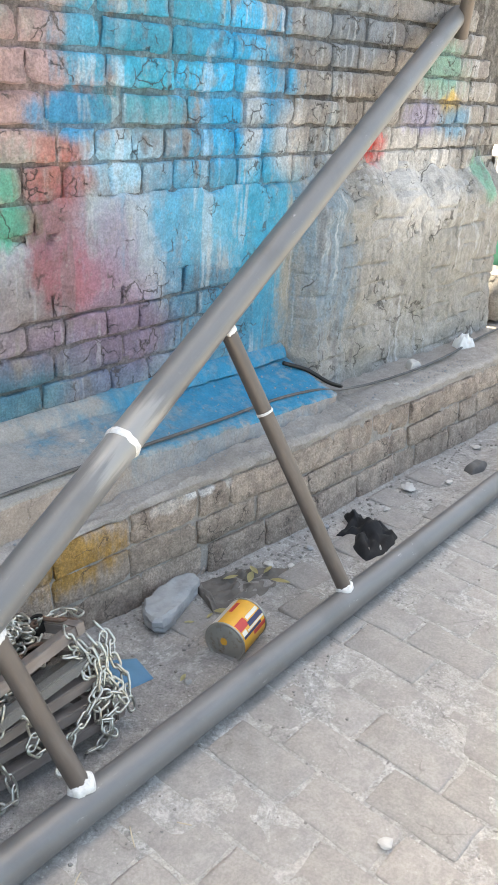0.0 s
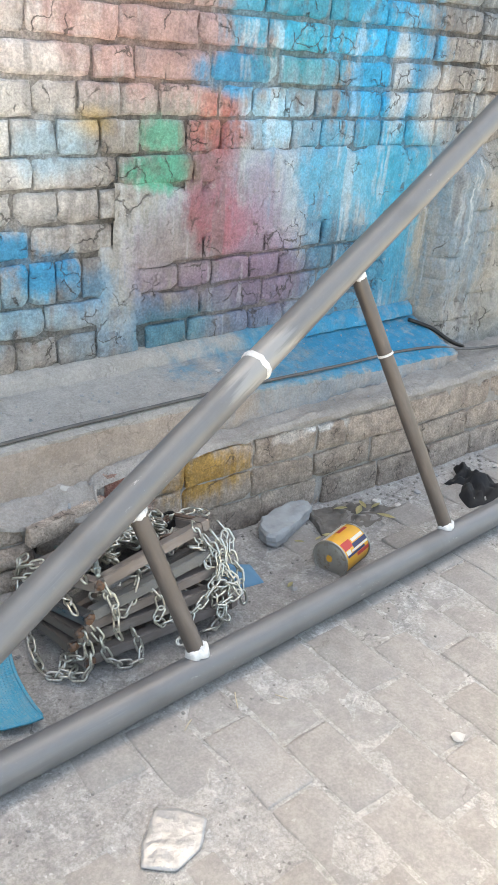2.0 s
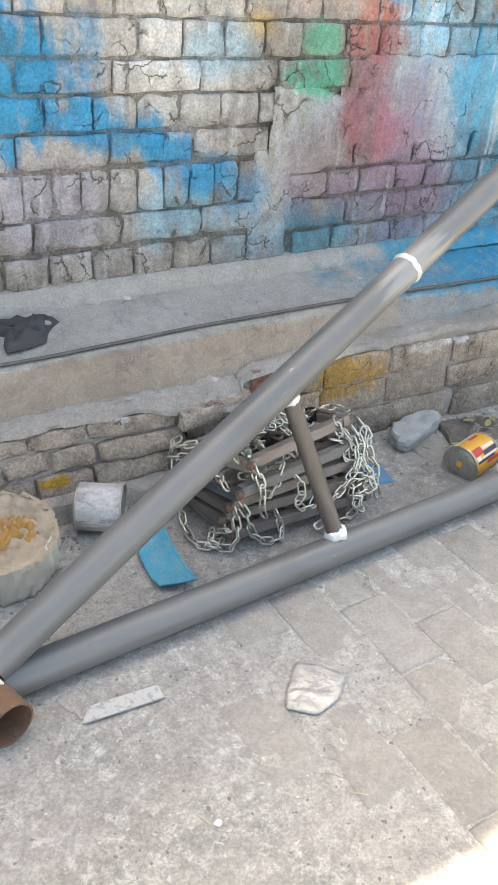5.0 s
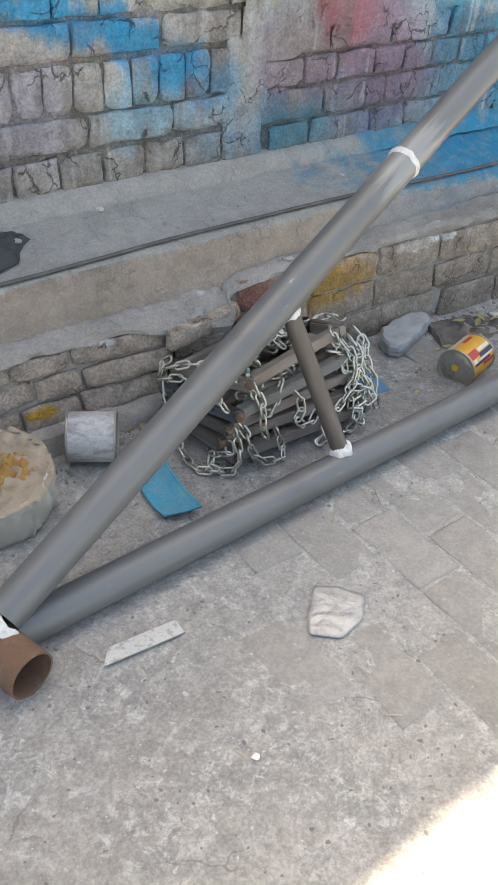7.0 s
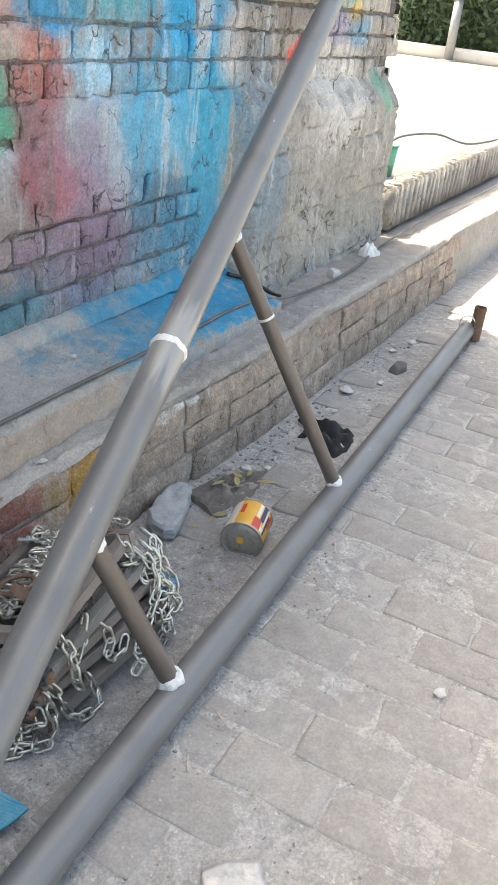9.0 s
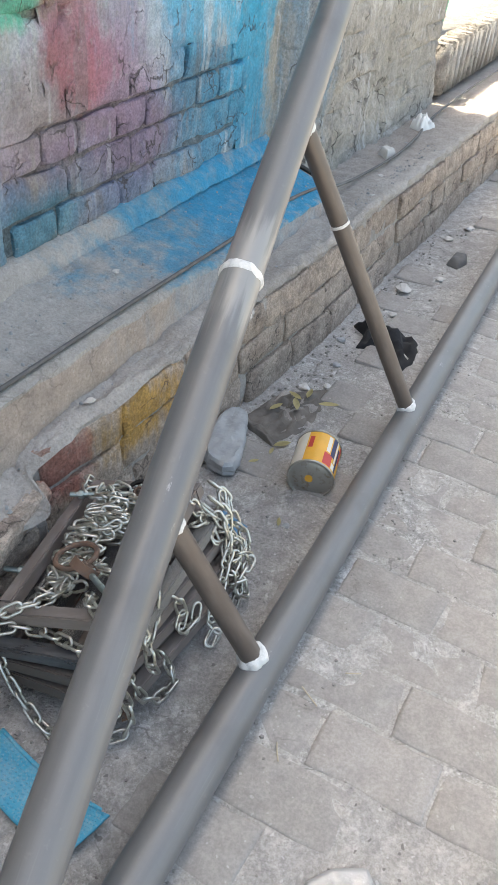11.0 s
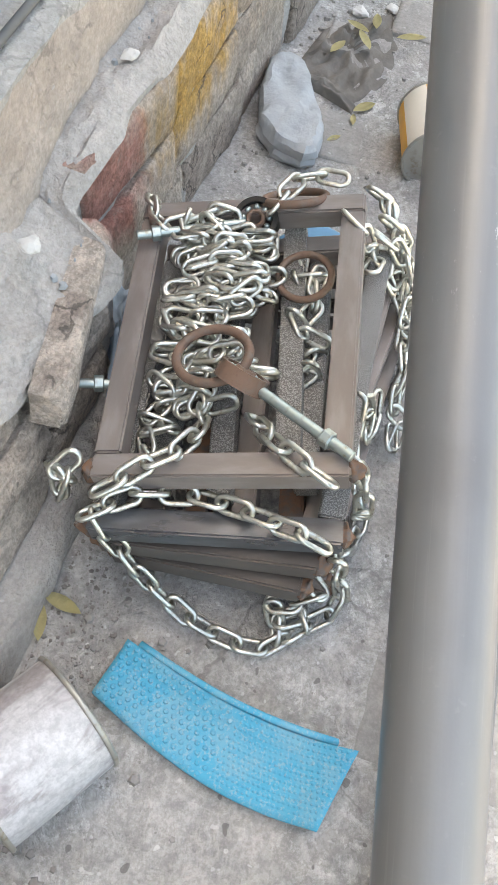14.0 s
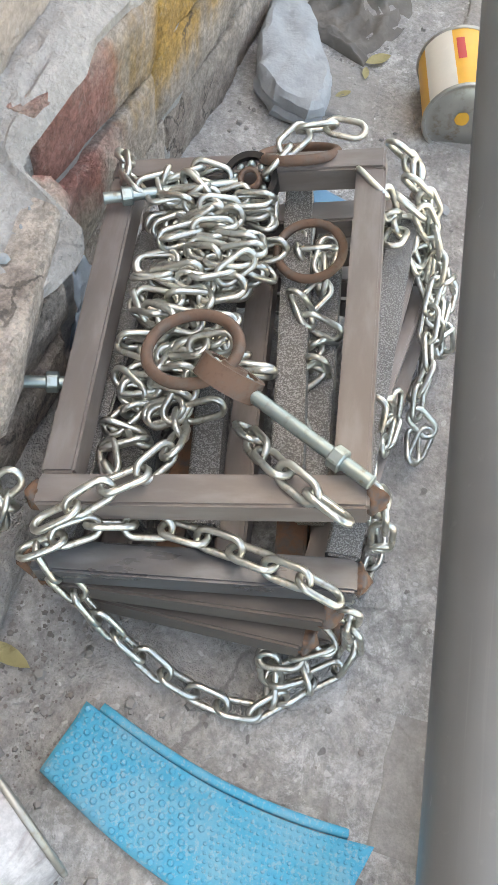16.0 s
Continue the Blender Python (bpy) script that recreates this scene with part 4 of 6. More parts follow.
chain([(-0.185, 0.185, 0.130), (-0.165, 0.160, 0.085), (-0.155, 0.140, 0.035), (-0.120, 0.126, 0.010), (-0.070, 0.124, 0.010), (-0.075, 0.138, 0.035), (-0.085, 0.155, 0.080)], NEW + " looped down to the ground")
chain([(-0.02, 0.176, 0.150), (0.0, 0.160, 0.110), (-0.02, 0.150, 0.070), (0.02, 0.146, 0.060), (0.045, 0.152, 0.085)], NEW + " looped over the side bars")
chain([(0.100, 0.120, 0.012), (0.135, 0.118, 0.012), (0.165, 0.128, 0.030), (0.170, 0.142, 0.070)], NEW + " lying at the stack's foot")
chain([(0.175, 0.212, 0.225), (0.188, 0.180, 0.19), (0.180, 0.166, 0.15), (0.200, 0.150, 0.11), (0.185, 0.140, 0.07), (0.20, 0.122, 0.035)], NEW + " hanging beside the stack")
chain([(0.215, 0.235, 0.225), (0.232, 0.205, 0.19), (0.222, 0.180, 0.15), (0.240, 0.165, 0.11), (0.228, 0.140, 0.07), (0.236, 0.125, 0.02)], NEW + " hanging beside the stack")
chain([(-0.211, 0.430, 0.165), (-0.223, 0.444, 0.152), (-0.230, 0.430, 0.132), (-0.233, 0.442, 0.126), (-0.221, 0.432, 0.145), (-0.211, 0.446, 0.138), (-0.225, 0.452, 0.128)], NEW + " bunched at a corner", 0.5)
chain([(-0.207, 0.172, 0.075), (-0.221, 0.152, 0.062), (-0.233, 0.180, 0.044), (-0.239, 0.200, 0.036), (-0.247, 0.178, 0.016), (-0.225, 0.150, 0.022), (-0.251, 0.196, 0.012), (-0.259, 0.172, 0.012)], OLD + " bunched at a corner", 0.5)
chain([(-0.143, 0.176, 0.215), (-0.131, 0.150, 0.160), (-0.137, 0.138, 0.110), (-0.127, 0.134, 0.080), (-0.139, 0.130, 0.060)], OLD + " hanging off the top frame", 0.5)
chain([(0.153, 0.214, 0.218), (0.168, 0.170, 0.180), (0.151, 0.150, 0.130), (0.117, 0.140, 0.098), (0.079, 0.126, 0.080), (0.053, 0.132, 0.060), (0.049, 0.106, 0.042), (0.019, 0.110, 0.016), (0.043, 0.118, 0.024)], OLD + " hanging beside the stack", 0.5)
# links bunched where the side bars end
bunch_rng = random.Random(31)
for n_knots in (11, 9):
    knots = []
    for q in range(n_knots):
        hz = 0.205 - 0.17 * q / (n_knots - 1)
        knots.append((bunch_rng.uniform(0.110, 0.215), 0.124 + (hz - 0.056) * 0.58 - bunch_rng.uniform(0.0, 0.012), hz + bunch_rng.uniform(-0.012, 0.012)))
    chain(knots, NEW + " bunched at the bar ends", 0.5)
# the heap lying between the bars of the top frame
heap_rng = random.Random(11)


def heap_chain(n, u0, u1, v0, v1, w0, w1, label):
    pts, u = [], u0
    for i in range(n):
        u = u0 + (u1 - u0) * (i + heap_rng.uniform(-1.6, 1.6)) / n
        v = ((v0 if i % 2 else v1) * heap_rng.uniform(0.45, 1.0) + heap_rng.uniform(v0, v1)) / 2 if heap_rng.random() < 0.75 else heap_rng.uniform(v0, v1)
        v = min(max(v + heap_rng.uniform(-0.02, 0.02), v0), v1)
        pts.append(P1(min(max(u, u0), u1), v, heap_rng.uniform(w0, w1)))
    chain(pts, label, 0.8, heap_rng.uniform(0, 3))


heap_chain(36, 0.10, 0.350, 0.035, 0.165, -0.036, -0.018, NEW + " heaped inside the top frame")
heap_chain(34, 0.12, 0.345, 0.040, 0.160, -0.022, -0.002, NEW + " heaped inside the top frame")
heap_chain(26, 0.14, 0.34, 0.045, 0.160, -0.006, 0.010, NEW + " heaped inside the top frame")
heap_chain(12, 0.03, 0.17, 0.030, 0.070, -0.045, -0.025, NEW + " trailing between the bars")
heap_chain(14, 0.04, 0.22, 0.180, 0.215, -0.075, -0.05, NEW + " trailing between the bars")
heap_chain(14, 0.20, 0.36, 0.178, 0.215, -0.06, -0.035, OLD + " trailing between the bars")
heap_chain(7, 0.30, 0.36, 0.03, 0.12, -0.012, 0.010, NEW + " heaped on the top frame")


def ring_bm(r, wire):
    pts = [Vector((r * math.cos(2 * math.pi * i / 40), r * math.sin(2 * math.pi * i / 40), 0)) for i in range(40)]
    return sweep(pts, wire, 12, closed=True)


def threaded(length, r):
    """A rod with the ridges of its thread."""
    turns = int(length / 0.0018)
    bm = bmesh.new()
    loops = []
    for j in range(turns * 2 + 1):
        rr = r if j % 2 else r * 0.86
        loops.append([bm.verts.new((rr * math.cos(2 * math.pi * i / 14), rr * math.sin(2 * math.pi * i / 14), length * j / (turns * 2))) for i in range(14)])
    for p, q in zip(loops, loops[1:]):
        for i in range(14):
            bm.faces.new((p[i], p[(i + 1) % 14], q[(i + 1) % 14], q[i]))
    bm.faces.new(loops[0][::-1])
    bm.faces.new(loops[-1])
    return bm


def hex_nut(across, height):
    bm = bmesh.new()
    bmesh.ops.create_cone(bm, cap_ends=True, segments=6, radius1=across * 0.577, radius2=across * 0.577, depth=height)
    bmesh.ops.bevel(bm, geom=bm.edges[:], offset=0.0012, segments=1, affect='EDGES')
    return bm


def eye_bolt(house, rod_end, ring_at, ring_r, ring_normal, label, nut_at, housing_material, housing_normal):
    e = thing("eye_bolt", label, "eye bolt", "eye bolts on the chains")
    house, rod_end = Vector(house), Vector(rod_end)
    n = (rod_end - house).length
    rod = part("threaded_rod", threaded(n - 0.012, 0.0058), M_THREAD, e, "zinc threaded rod")
    rod.matrix_local = aim(house + (rod_end - house).normalized() * 0.012, rod_end)
    nut = part("nut", hex_nut(0.017, 0.011), M_THREAD, e, "zinc hex nut", smooth=False)
    nut.matrix_local = aim(house + (rod_end - house) * nut_at, rod_end)
    h = part("bearing_housing", tube(0.018, 0.0265, 0.006, 36), housing_material, e, "greasy bearing housing")
    h.matrix_local = aim(house, house + Vector(housing_normal)) @ Matrix.Translation((0, 0, -0.009))
    h.data.set_sharp_from_angle(angle=radians(40))
    hub = part("bearing_hub", tube(0.020, 0.0110, 0.004, 24), M_RING, h, "rusty bearing hub")
    hub.matrix_local = Matrix.Translation((0, 0, -0.001))
    for i in range(9):
        bm = bmesh.new()
        bmesh.ops.create_uvsphere(bm, u_segments=10, v_segments=6, radius=0.0042)
        ball = part("bearing_ball", bm, M_THREAD, h)
        ball.matrix_local = Matrix.Translation((0.0155 * math.cos(i * 0.698), 0.0155 * math.sin(i * 0.698), 0.013))
    r = part("ring", ring_bm(ring_r, 0.0050), M_RING, e, "rusty steel ring")
    r.matrix_local = aim(ring_at, Vector(ring_at) + Vector(ring_normal))
    return e


eye_bolt((-0.100, 0.300, 0.222), (-0.160, 0.178, 0.242), (-0.078, 0.336, 0.212), 0.037, fw + fu * 0.10, "rusty eye bolt lying on the chain heap", 0.78, M_RING, fw * 0.50 + fv * 0.50 + fu * 0.65)
eye_bolt((0.143, 0.352, 0.190), (0.080, 0.475, 0.172), (0.182, 0.318, 0.206), 0.036, fw * 0.85 + fu * 0.5, "rusty eye bolt lying across the top frame", 0.84, M_BLACK, fw - fu * 0.5)
stub = thing("threaded_bolt", "zinc bolt end sticking out under the frame", "bolt")
sb = part("threaded_rod", threaded(0.06, 0.0058), M_THREAD, stub)
sb.matrix_local = aim((-0.092, 0.430, 0.128), (-0.108, 0.472, 0.128))
sn = part("nut", hex_nut(0.017, 0.011), M_THREAD, stub, smooth=False)
sn.matrix_local = aim((-0.099, 0.449, 0.128), (-0.108, 0.472, 0.128))
lone = thing("steel_ring", "dark rusty steel ring under the chains", "ring")
lr = part("ring", ring_bm(0.030, 0.0042), M_RING, lone)
lr.matrix_local = aim(P1(0.273, 0.190, -0.028), P1(0.26, 0.19, 0.05))

# ---- things on the ground ----


def tin(name_label, a, b, r, body_material, end_material, prints=()):
    """A lying tin can: body with rolled rims, recessed ends, and printed patches on its label."""
    t = thing("tin_can", name_label, "tin can", at=aim(a, b))
    n = (Vector(b) - Vector(a)).length
    bm = bmesh.new()
    prof = [(r * 0.975, 0.004), (r * 0.985, 0.010), (r * 0.985, n * 0.5), (r * 0.985, n - 0.010), (r * 0.975, n - 0.004)]
    seg, loops = 56, []
    for pr, z in prof:
        loops.append([bm.verts.new((pr * math.cos(2 * math.pi * i / seg), pr * math.sin(2 * math.pi * i / seg), z)) for i in range(seg)])
    for p, q in zip(loops, loops[1:]):
        for i in range(seg):
            bm.faces.new((p[i], p[(i + 1) % seg], q[(i + 1) % seg], q[i]))
    body = part("label", bm, body_material, t)
    for z, s in ((0.0, 1), (n, -1)):
        pts = [Vector((r * 0.985 * math.cos(2 * math.pi * i / seg), r * 0.985 * math.sin(2 * math.pi * i / seg), z + s * 0.003)) for i in range(seg)]
        part("rim", sweep(pts, 0.0028, 8, closed=True), end_material, t, "rolled tin rim")
        bm = bmesh.new()
        rings = [(r * 0.975, 0.004), (r * 0.95, 0.006), (r * 0.80, 0.0055), (r * 0.78, 0.0045), (r * 0.4, 0.0045)]
        lp = [[bm.verts.new((q * math.cos(2 * math.pi * i / seg), q * math.sin(2 * math.pi * i / seg), z + s * h)) for i in range(seg)] for q, h in rings]
        for p, q in zip(lp, lp[1:]):
            for i in range(seg):
                bm.faces.new((p[i], p[(i + 1) % seg], q[(i + 1) % seg], q[i]))
        bm.faces.new(lp[-1])
        bmesh.ops.recalc_face_normals(bm, faces=bm.faces)
        part("end_disc", bm, end_material, t, "dull tin end")
    for a0, a1, z0, z1, m in prints:
        bm = bmesh.new()
        k = 10
        low = [bm.verts.new((r * 0.992 * math.cos(a0 + (a1 - a0) * i / k), r * 0.992 * math.sin(a0 + (a1 - a0) * i / k), n * z0)) for i in range(k + 1)]
        high = [bm.verts.new((r * 0.992 * math.cos(a0 + (a1 - a0) * i / k), r * 0.992 * math.sin(a0 + (a1 - a0) * i / k), n * z1)) for i in range(k + 1)]
        for i in range(k):
            bm.faces.new((low[i], low[i + 1], high[i + 1], high[i]))
        part("print", bm, m, body)
    return t


ORANGE_TIN = ((0.552, 0.148, 0.036), (0.676, 0.180, 0.036))
TIN_UP = math.atan2(*(aim(*ORANGE_TIN).to_3x3().transposed() @ Vector((0, 0, 1))).yx)     # the side of the tin that faces up

tin("orange and yellow printed paint tin lying on its side", *ORANGE_TIN, 0.056, M_ORANGE, M_TINGREY, [
    (TIN_UP - 1.30, TIN_UP - 0.50, 0.05, 0.97, M_CREAM), (TIN_UP + 0.35, TIN_UP + 0.78, 0.08, 0.42, M_REDP), (TIN_UP + 0.42, TIN_UP + 0.60, 0.46, 0.92, M_CREAM),
    (TIN_UP + 0.66, TIN_UP + 0.90, 0.40, 0.95, M_NAVY), (TIN_UP + 0.92, TIN_UP + 1.02, 0.30, 0.95, M_CREAM), (TIN_UP + 0.82, TIN_UP + 1.05, 0.10, 0.26, M_CREAM), (TIN_UP + 1.05, TIN_UP + 1.18, 0.10, 0.8, M_NAVY), (TIN_UP - 0.42, TIN_UP - 0.22, 0.45, 0.80, M_REDP), (TIN_UP + 1.2, TIN_UP + 1.4, 0.46, 0.95, M_REDP)])
dot_bm = bmesh.new()
bmesh.ops.create_circle(dot_bm, cap_ends=True, segments=16, radius=0.010)
rough_up(dot_bm, 0.01, 0.003)
dot = part("paint_spot", dot_bm, M_ORANGE, bpy.data.objects["tin_can"], "orange paint spot on the tin's end")
dot.matrix_local = Matrix.Translation((0.004, 0.0, 0.0035)) @ Matrix.Rotation(math.pi, 4, 'X')
tin("dusty white paint tin lying on its side", (-0.507, 0.404, 0.060), (-0.408, 0.343, 0.060), 0.061, M_TINWHITE, M_TINGREY)


def blob_sheet(name, label, category, outline, thick, material, puff, seed, z0, size=0.05, edge_power=5):
    """A crumpled rag or lump: a filled outline, domed and creased."""
    cx = sum(p[0] for p in outline) / len(outline)
    cy = sum(p[1] for p in outline) / len(outline)
    n, rings = 48, 9
    closed = [Vector((p[0], p[1], 0)) for p in outline]
    m = len(closed)
    edge = []
    for i in range(n):
        f = i / n * m
        a, b = closed[int(f) % m], closed[(int(f) + 1) % m]
        edge.append(a.lerp(b, f - int(f)))
    bm = bmesh.new()
    loops = []
    for j in range(rings):
        u = 1 - j / rings
        loop = []
        for p in edge:
            x, y = cx + (p.x - cx) * u, cy + (p.y - cy) * u
            crease = abs(noise.noise((x / size + seed, y / size, seed))) * puff + noise.noise((x / size * 2.3, y / size * 2.3, seed + 4)) * puff * 0.4
            h = thick * (1 - u ** edge_power) + crease * (1 - u ** 6)
            loop.append(bm.verts.new((x, y, z0 + max(0.0005, h))))
        loops.append(loop)
    for p, q in zip(loops, loops[1:]):
        for i in range(n):
            bm.faces.new((p[i], p[(i + 1) % n], q[(i + 1) % n], q[i]))
    bm.faces.new(loops[-1])
    base = [bm.verts.new((v.co.x, v.co.y, z0 - 0.002)) for v in loops[0]]
    for i in range(n):
        bm.faces.new((base[i], base[(i + 1) % n], loops[0][(i + 1) % n], loops[0][i]))
    bm.faces.new(base[::-1])
    ob = part(name, bm, material, smooth=edge_power < 10)
    return tagged(ob, label, category)


G = -0.024


def slab_stone(outline, height):
    """A flat broken lump: layered, undercut sides, a tilted top and chipped edges."""
    cx, cy = sum(p[0] for p in outline) / len(outline), sum(p[1] for p in outline) / len(outline)
    n, m = 60, len(outline)
    bm = bmesh.new()
    loops = []
    for scale, lift in ((0.90, 0.0), (0.97, 0.22), (0.94, 0.40), (1.0, 0.55), (0.99, 0.80), (0.93, 0.96), (0.80, 1.0), (0.62, 1.02), (0.42, 1.04), (0.2, 1.05)):
        loop = []
        for i in range(n):
            f = i / n * m
            a, b = Vector((*outline[int(f) % m], 0)), Vector((*outline[(int(f) + 1) % m], 0))
            p = a.lerp(b, f - int(f))
            x, y = cx + (p.x - cx) * scale, cy + (p.y - cy) * scale
            jag = noise.noise_vector(Vector((x / 0.025, y / 0.025, lift * 3))) * 0.006
            z = G + height * lift * (1.0 - 0.9 * (x - cx)) + noise.noise((x / 0.05, y / 0.02, 5.0)) * 0.006 * min(lift * 2, 1)
            loop.append(bm.verts.new((x + jag.x, y + jag.y, z + jag.z * 0.5 * min(lift * 2, 1))))
        loops.append(loop)
    for p, q in zip(loops, loops[1:]):
        for i in range(n):
            bm.faces.new((p[i], p[(i + 1) % n], q[(i + 1) % n], q[i]))
    bm.faces.new(loops[-1])
    bm.faces.new(loops[0][::-1])
    ob = part("stone", bm, M_STONE)
    ob.data.set_sharp_from_angle(angle=radians(28))
    return tagged(ob, "flat grey lump of cement with a dusty top", "stone")


slab_stone([(0.495, 0.350), (0.518, 0.330), (0.566, 0.338), (0.655, 0.372), (0.735, 0.410), (0.752, 0.446), (0.715, 0.468), (0.630, 0.462), (0.545, 0.440), (0.508, 0.405)], 0.048)
blob_sheet("rag", "grey-brown crumpled leather scrap in the dirt", "rag", [(0.69, 0.315), (0.80, 0.255), (0.96, 0.262), (1.02, 0.30), (0.96, 0.36), (0.90, 0.41), (0.80, 0.425), (0.745, 0.44), (0.72, 0.38)], 0.004, M_LEATHER, 0.030, 7.0, G, 0.024)
blob_sheet("rag", "grey-brown strap of torn leather", "rag", [(0.735, 0.455), (0.755, 0.445), (0.735, 0.36), (0.700, 0.300), (0.680, 0.305), (0.71, 0.37)], 0.014, M_LEATHER, 0.02, 9.0, G, 0.03)
blob_sheet("cloth", "crumpled black plastic bag lying on the ground", "cloth", [(1.19, 0.145), (1.29, 0.115), (1.40, 0.15), (1.44, 0.21), (1.40, 0.27), (1.44, 0.34), (1.41, 0.385), (1.37, 0.33), (1.28, 0.325), (1.30, 0.265), (1.22, 0.22)], 0.020, M_CLOTH, 0.075, 12.0, G, 0.06)
blob_sheet("glove", "dark grey work glove lying on the ledge", "glove", [(-0.66, 0.75), (-0.56, 0.79), (-0.42, 0.775), (-0.40, 0.745), (-0.455, 0.70), (-0.475, 0.655), (-0.53, 0.635), (-0.585, 0.63), (-0.58, 0.67), (-0.535, 0.70), (-0.60, 0.735)], 0.022, M_GLOVE, 0.040, 15.0, 0.390, 0.03)
blob_sheet("foil_scrap", "crumpled grey foil scrap on the ground", "scrap", [(-0.275, -0.235), (-0.235, -0.262), (-0.205, -0.31), (-0.250, -0.355), (-0.315, -0.368), (-0.362, -0.325), (-0.335, -0.285)], 0.001, M_FOIL, 0.007, 18.0, 0.001, 0.05)
blob_sheet("rubber_scrap", "faded blue rubber scrap beside the stack", "scrap", [(0.30, 0.33), (0.335, 0.345), (0.395, 0.30), (0.375, 0.215), (0.30, 0.225), (0.285, 0.28)], 0.010, M_BLUEBIT, 0.003, 20.0, -0.012, 0.06)
blob_sheet("cloth", "faded blue cloth strip stuffed behind the frame", "cloth", [(-0.080, 0.452), (-0.02, 0.466), (0.030, 0.512), (0.100, 0.512), (0.110, 0.470), (0.03, 0.448), (-0.075, 0.432)], 0.085, M_PALECLOTH, 0.045, 22.0, 0.0, 0.022)
blob_sheet("cement_scrap", "grey cement flake on the ground", "scrap", [(0.20, 0.405), (0.26, 0.43), (0.36, 0.42), (0.34, 0.37), (0.24, 0.365)], 0.014, M_STONE, 0.008, 24.0, G, 0.04)
blob_sheet("brick_chunk", "pale broken brick chunk on the step", "stone", [(2.12, 0.60), (2.16, 0.655), (2.21, 0.645), (2.19, 0.585)], 0.05, M_CHIP, 0.008, 26.0, 0.262, 0.05)
blob_sheet("cloth", "white crumpled rag on the step", "cloth", [(2.56, 0.62), (2.62, 0.69), (2.72, 0.685), (2.71, 0.62), (2.63, 0.575)], 0.045, M_WHITERAG, 0.07, 28.0, 0.258, 0.04)
blob_sheet("stone", "dark flat stone beside the pipe", "stone", [(2.03, 0.225), (2.06, 0.275), (2.16, 0.275), (2.17, 0.225), (2.10, 0.205)], 0.03, M_DARKCHIP, 0.006, 30.0, -0.022, 0.05)

# galvanised flat strip with a cut end
bm = bmesh.new()
quad = [(-0.727, -0.176), (-0.700, -0.143), (-0.560, -0.156), (-0.562, -0.191)]
for z in (0.0, 0.004):
    bm.faces.new([bm.verts.new((x, y, z + 0.001)) for x, y in quad])
bm.verts.ensure_lookup_table()
for i in range(4):
    j = (i + 1) % 4
    bm.faces.new((bm.verts[i], bm.verts[j], bm.verts[4 + j], bm.verts[4 + i]))
bmesh.ops.recalc_face_normals(bm, faces=bm.faces)
tagged(part("metal_strip", bm, M_FLAT, smooth=False), "galvanised flat steel strip with a slanted cut end", "metal strip")


# blue rubber mat: a curved strip with a studded top
def mat_point(u, v):
    """u along the strip from its far end, v across it."""
    a = Vector((-0.316, 0.330)).lerp(Vector((-0.350, 0.070)), u) + Vector((-0.016, 0)) * math.sin(math.pi * u)
    b = Vector((-0.378, 0.345)).lerp(Vector((-0.434, 0.092)), u) + Vector((-0.018, -0.004)) * math.sin(math.pi * u)
    p = a.lerp(b, v)
    return Vector((p.x, p.y, 0.0))


def mat_z(u, v):
    return 0.004 + 0.012 * smoothstep(0.35, 0.0, v) * (0.4 + 0.6 * math.sin(math.pi * min(u * 1.1, 1))) + 0.010 * smoothstep(0.8, 1.0, u)


mat = thing("rubber_mat", "bright blue studded rubber mat strip on the ground", "mat")
bm = bmesh.new()
nu, nv = 40, 12
top = [[bm.verts.new(mat_point(i / nu, j / nv) + Vector((0, 0, mat_z(i / nu, j / nv) + 0.005))) for j in range(nv + 1)] for i in range(nu + 1)]
bot = [[bm.verts.new(mat_point(i / nu, j / nv) + Vector((0, 0, mat_z(i / nu, j / nv)))) for j in range(nv + 1)] for i in range(nu + 1)]
for i in range(nu):
    for j in range(nv):
        bm.faces.new((top[i][j], top[i][j + 1], top[i + 1][j + 1], top[i + 1][j]))
        bm.faces.new((bot[i][j], bot[i + 1][j], bot[i + 1][j + 1], bot[i][j + 1]))
for i in range(nu):
    bm.faces.new((top[i][0], top[i + 1][0], bot[i + 1][0], bot[i][0]))
    bm.faces.new((top[i][nv], bot[i][nv], bot[i + 1][nv], top[i + 1][nv]))
for j in range(nv):
    bm.faces.new((top[0][j], bot[0][j], bot[0][j + 1], top[0][j + 1]))
    bm.faces.new((top[nu][j], top[nu][j + 1], bot[nu][j + 1], bot[nu][j]))
bmesh.ops.recalc_face_normals(bm, faces=bm.faces)
part("mat_sheet", bm, M_BLUE, mat)
verts, faces = [], []
studs_at = [((i + 0.5 + 0.5 * (j % 2)) / 28.0, (j + 0.6) / 9.2, 0.0036, 0.0018) for i in range(14) for j in range(9)]
studs_at += [(0.52 + (i + 0.5 + 0.5 * (j % 2)) / 46.0, (j + 0.6) / 13.2, 0.0021, 0.0012) for i in range(21) for j in range(13)]
for u, v, size, rise in studs_at:
        c = mat_point(u, v) + Vector((0, 0, mat_z(u, v) + 0.0048))
        base = len(verts)
        for k in range(6):
            verts.append(c + Vector((size * math.cos(k * 1.047), size * math.sin(k * 1.047), 0)))
        for k in range(6):
            verts.append(c + Vector((size * 0.6 * math.cos(k * 1.047), size * 0.6 * math.sin(k * 1.047), rise)))
        faces += [(base + k, base + (k + 1) % 6, base + 6 + (k + 1) % 6, base + 6 + k) for k in range(6)]
        faces.append(tuple(base + 6 + k for k in range(6)))
me = bpy.data.meshes.new("studs")
me.from_pydata(verts, [], faces)
me.materials.append(M_BLUE)
part("studs", me, M_BLUE, mat, "rows of small moulded studs", kind="stuff")
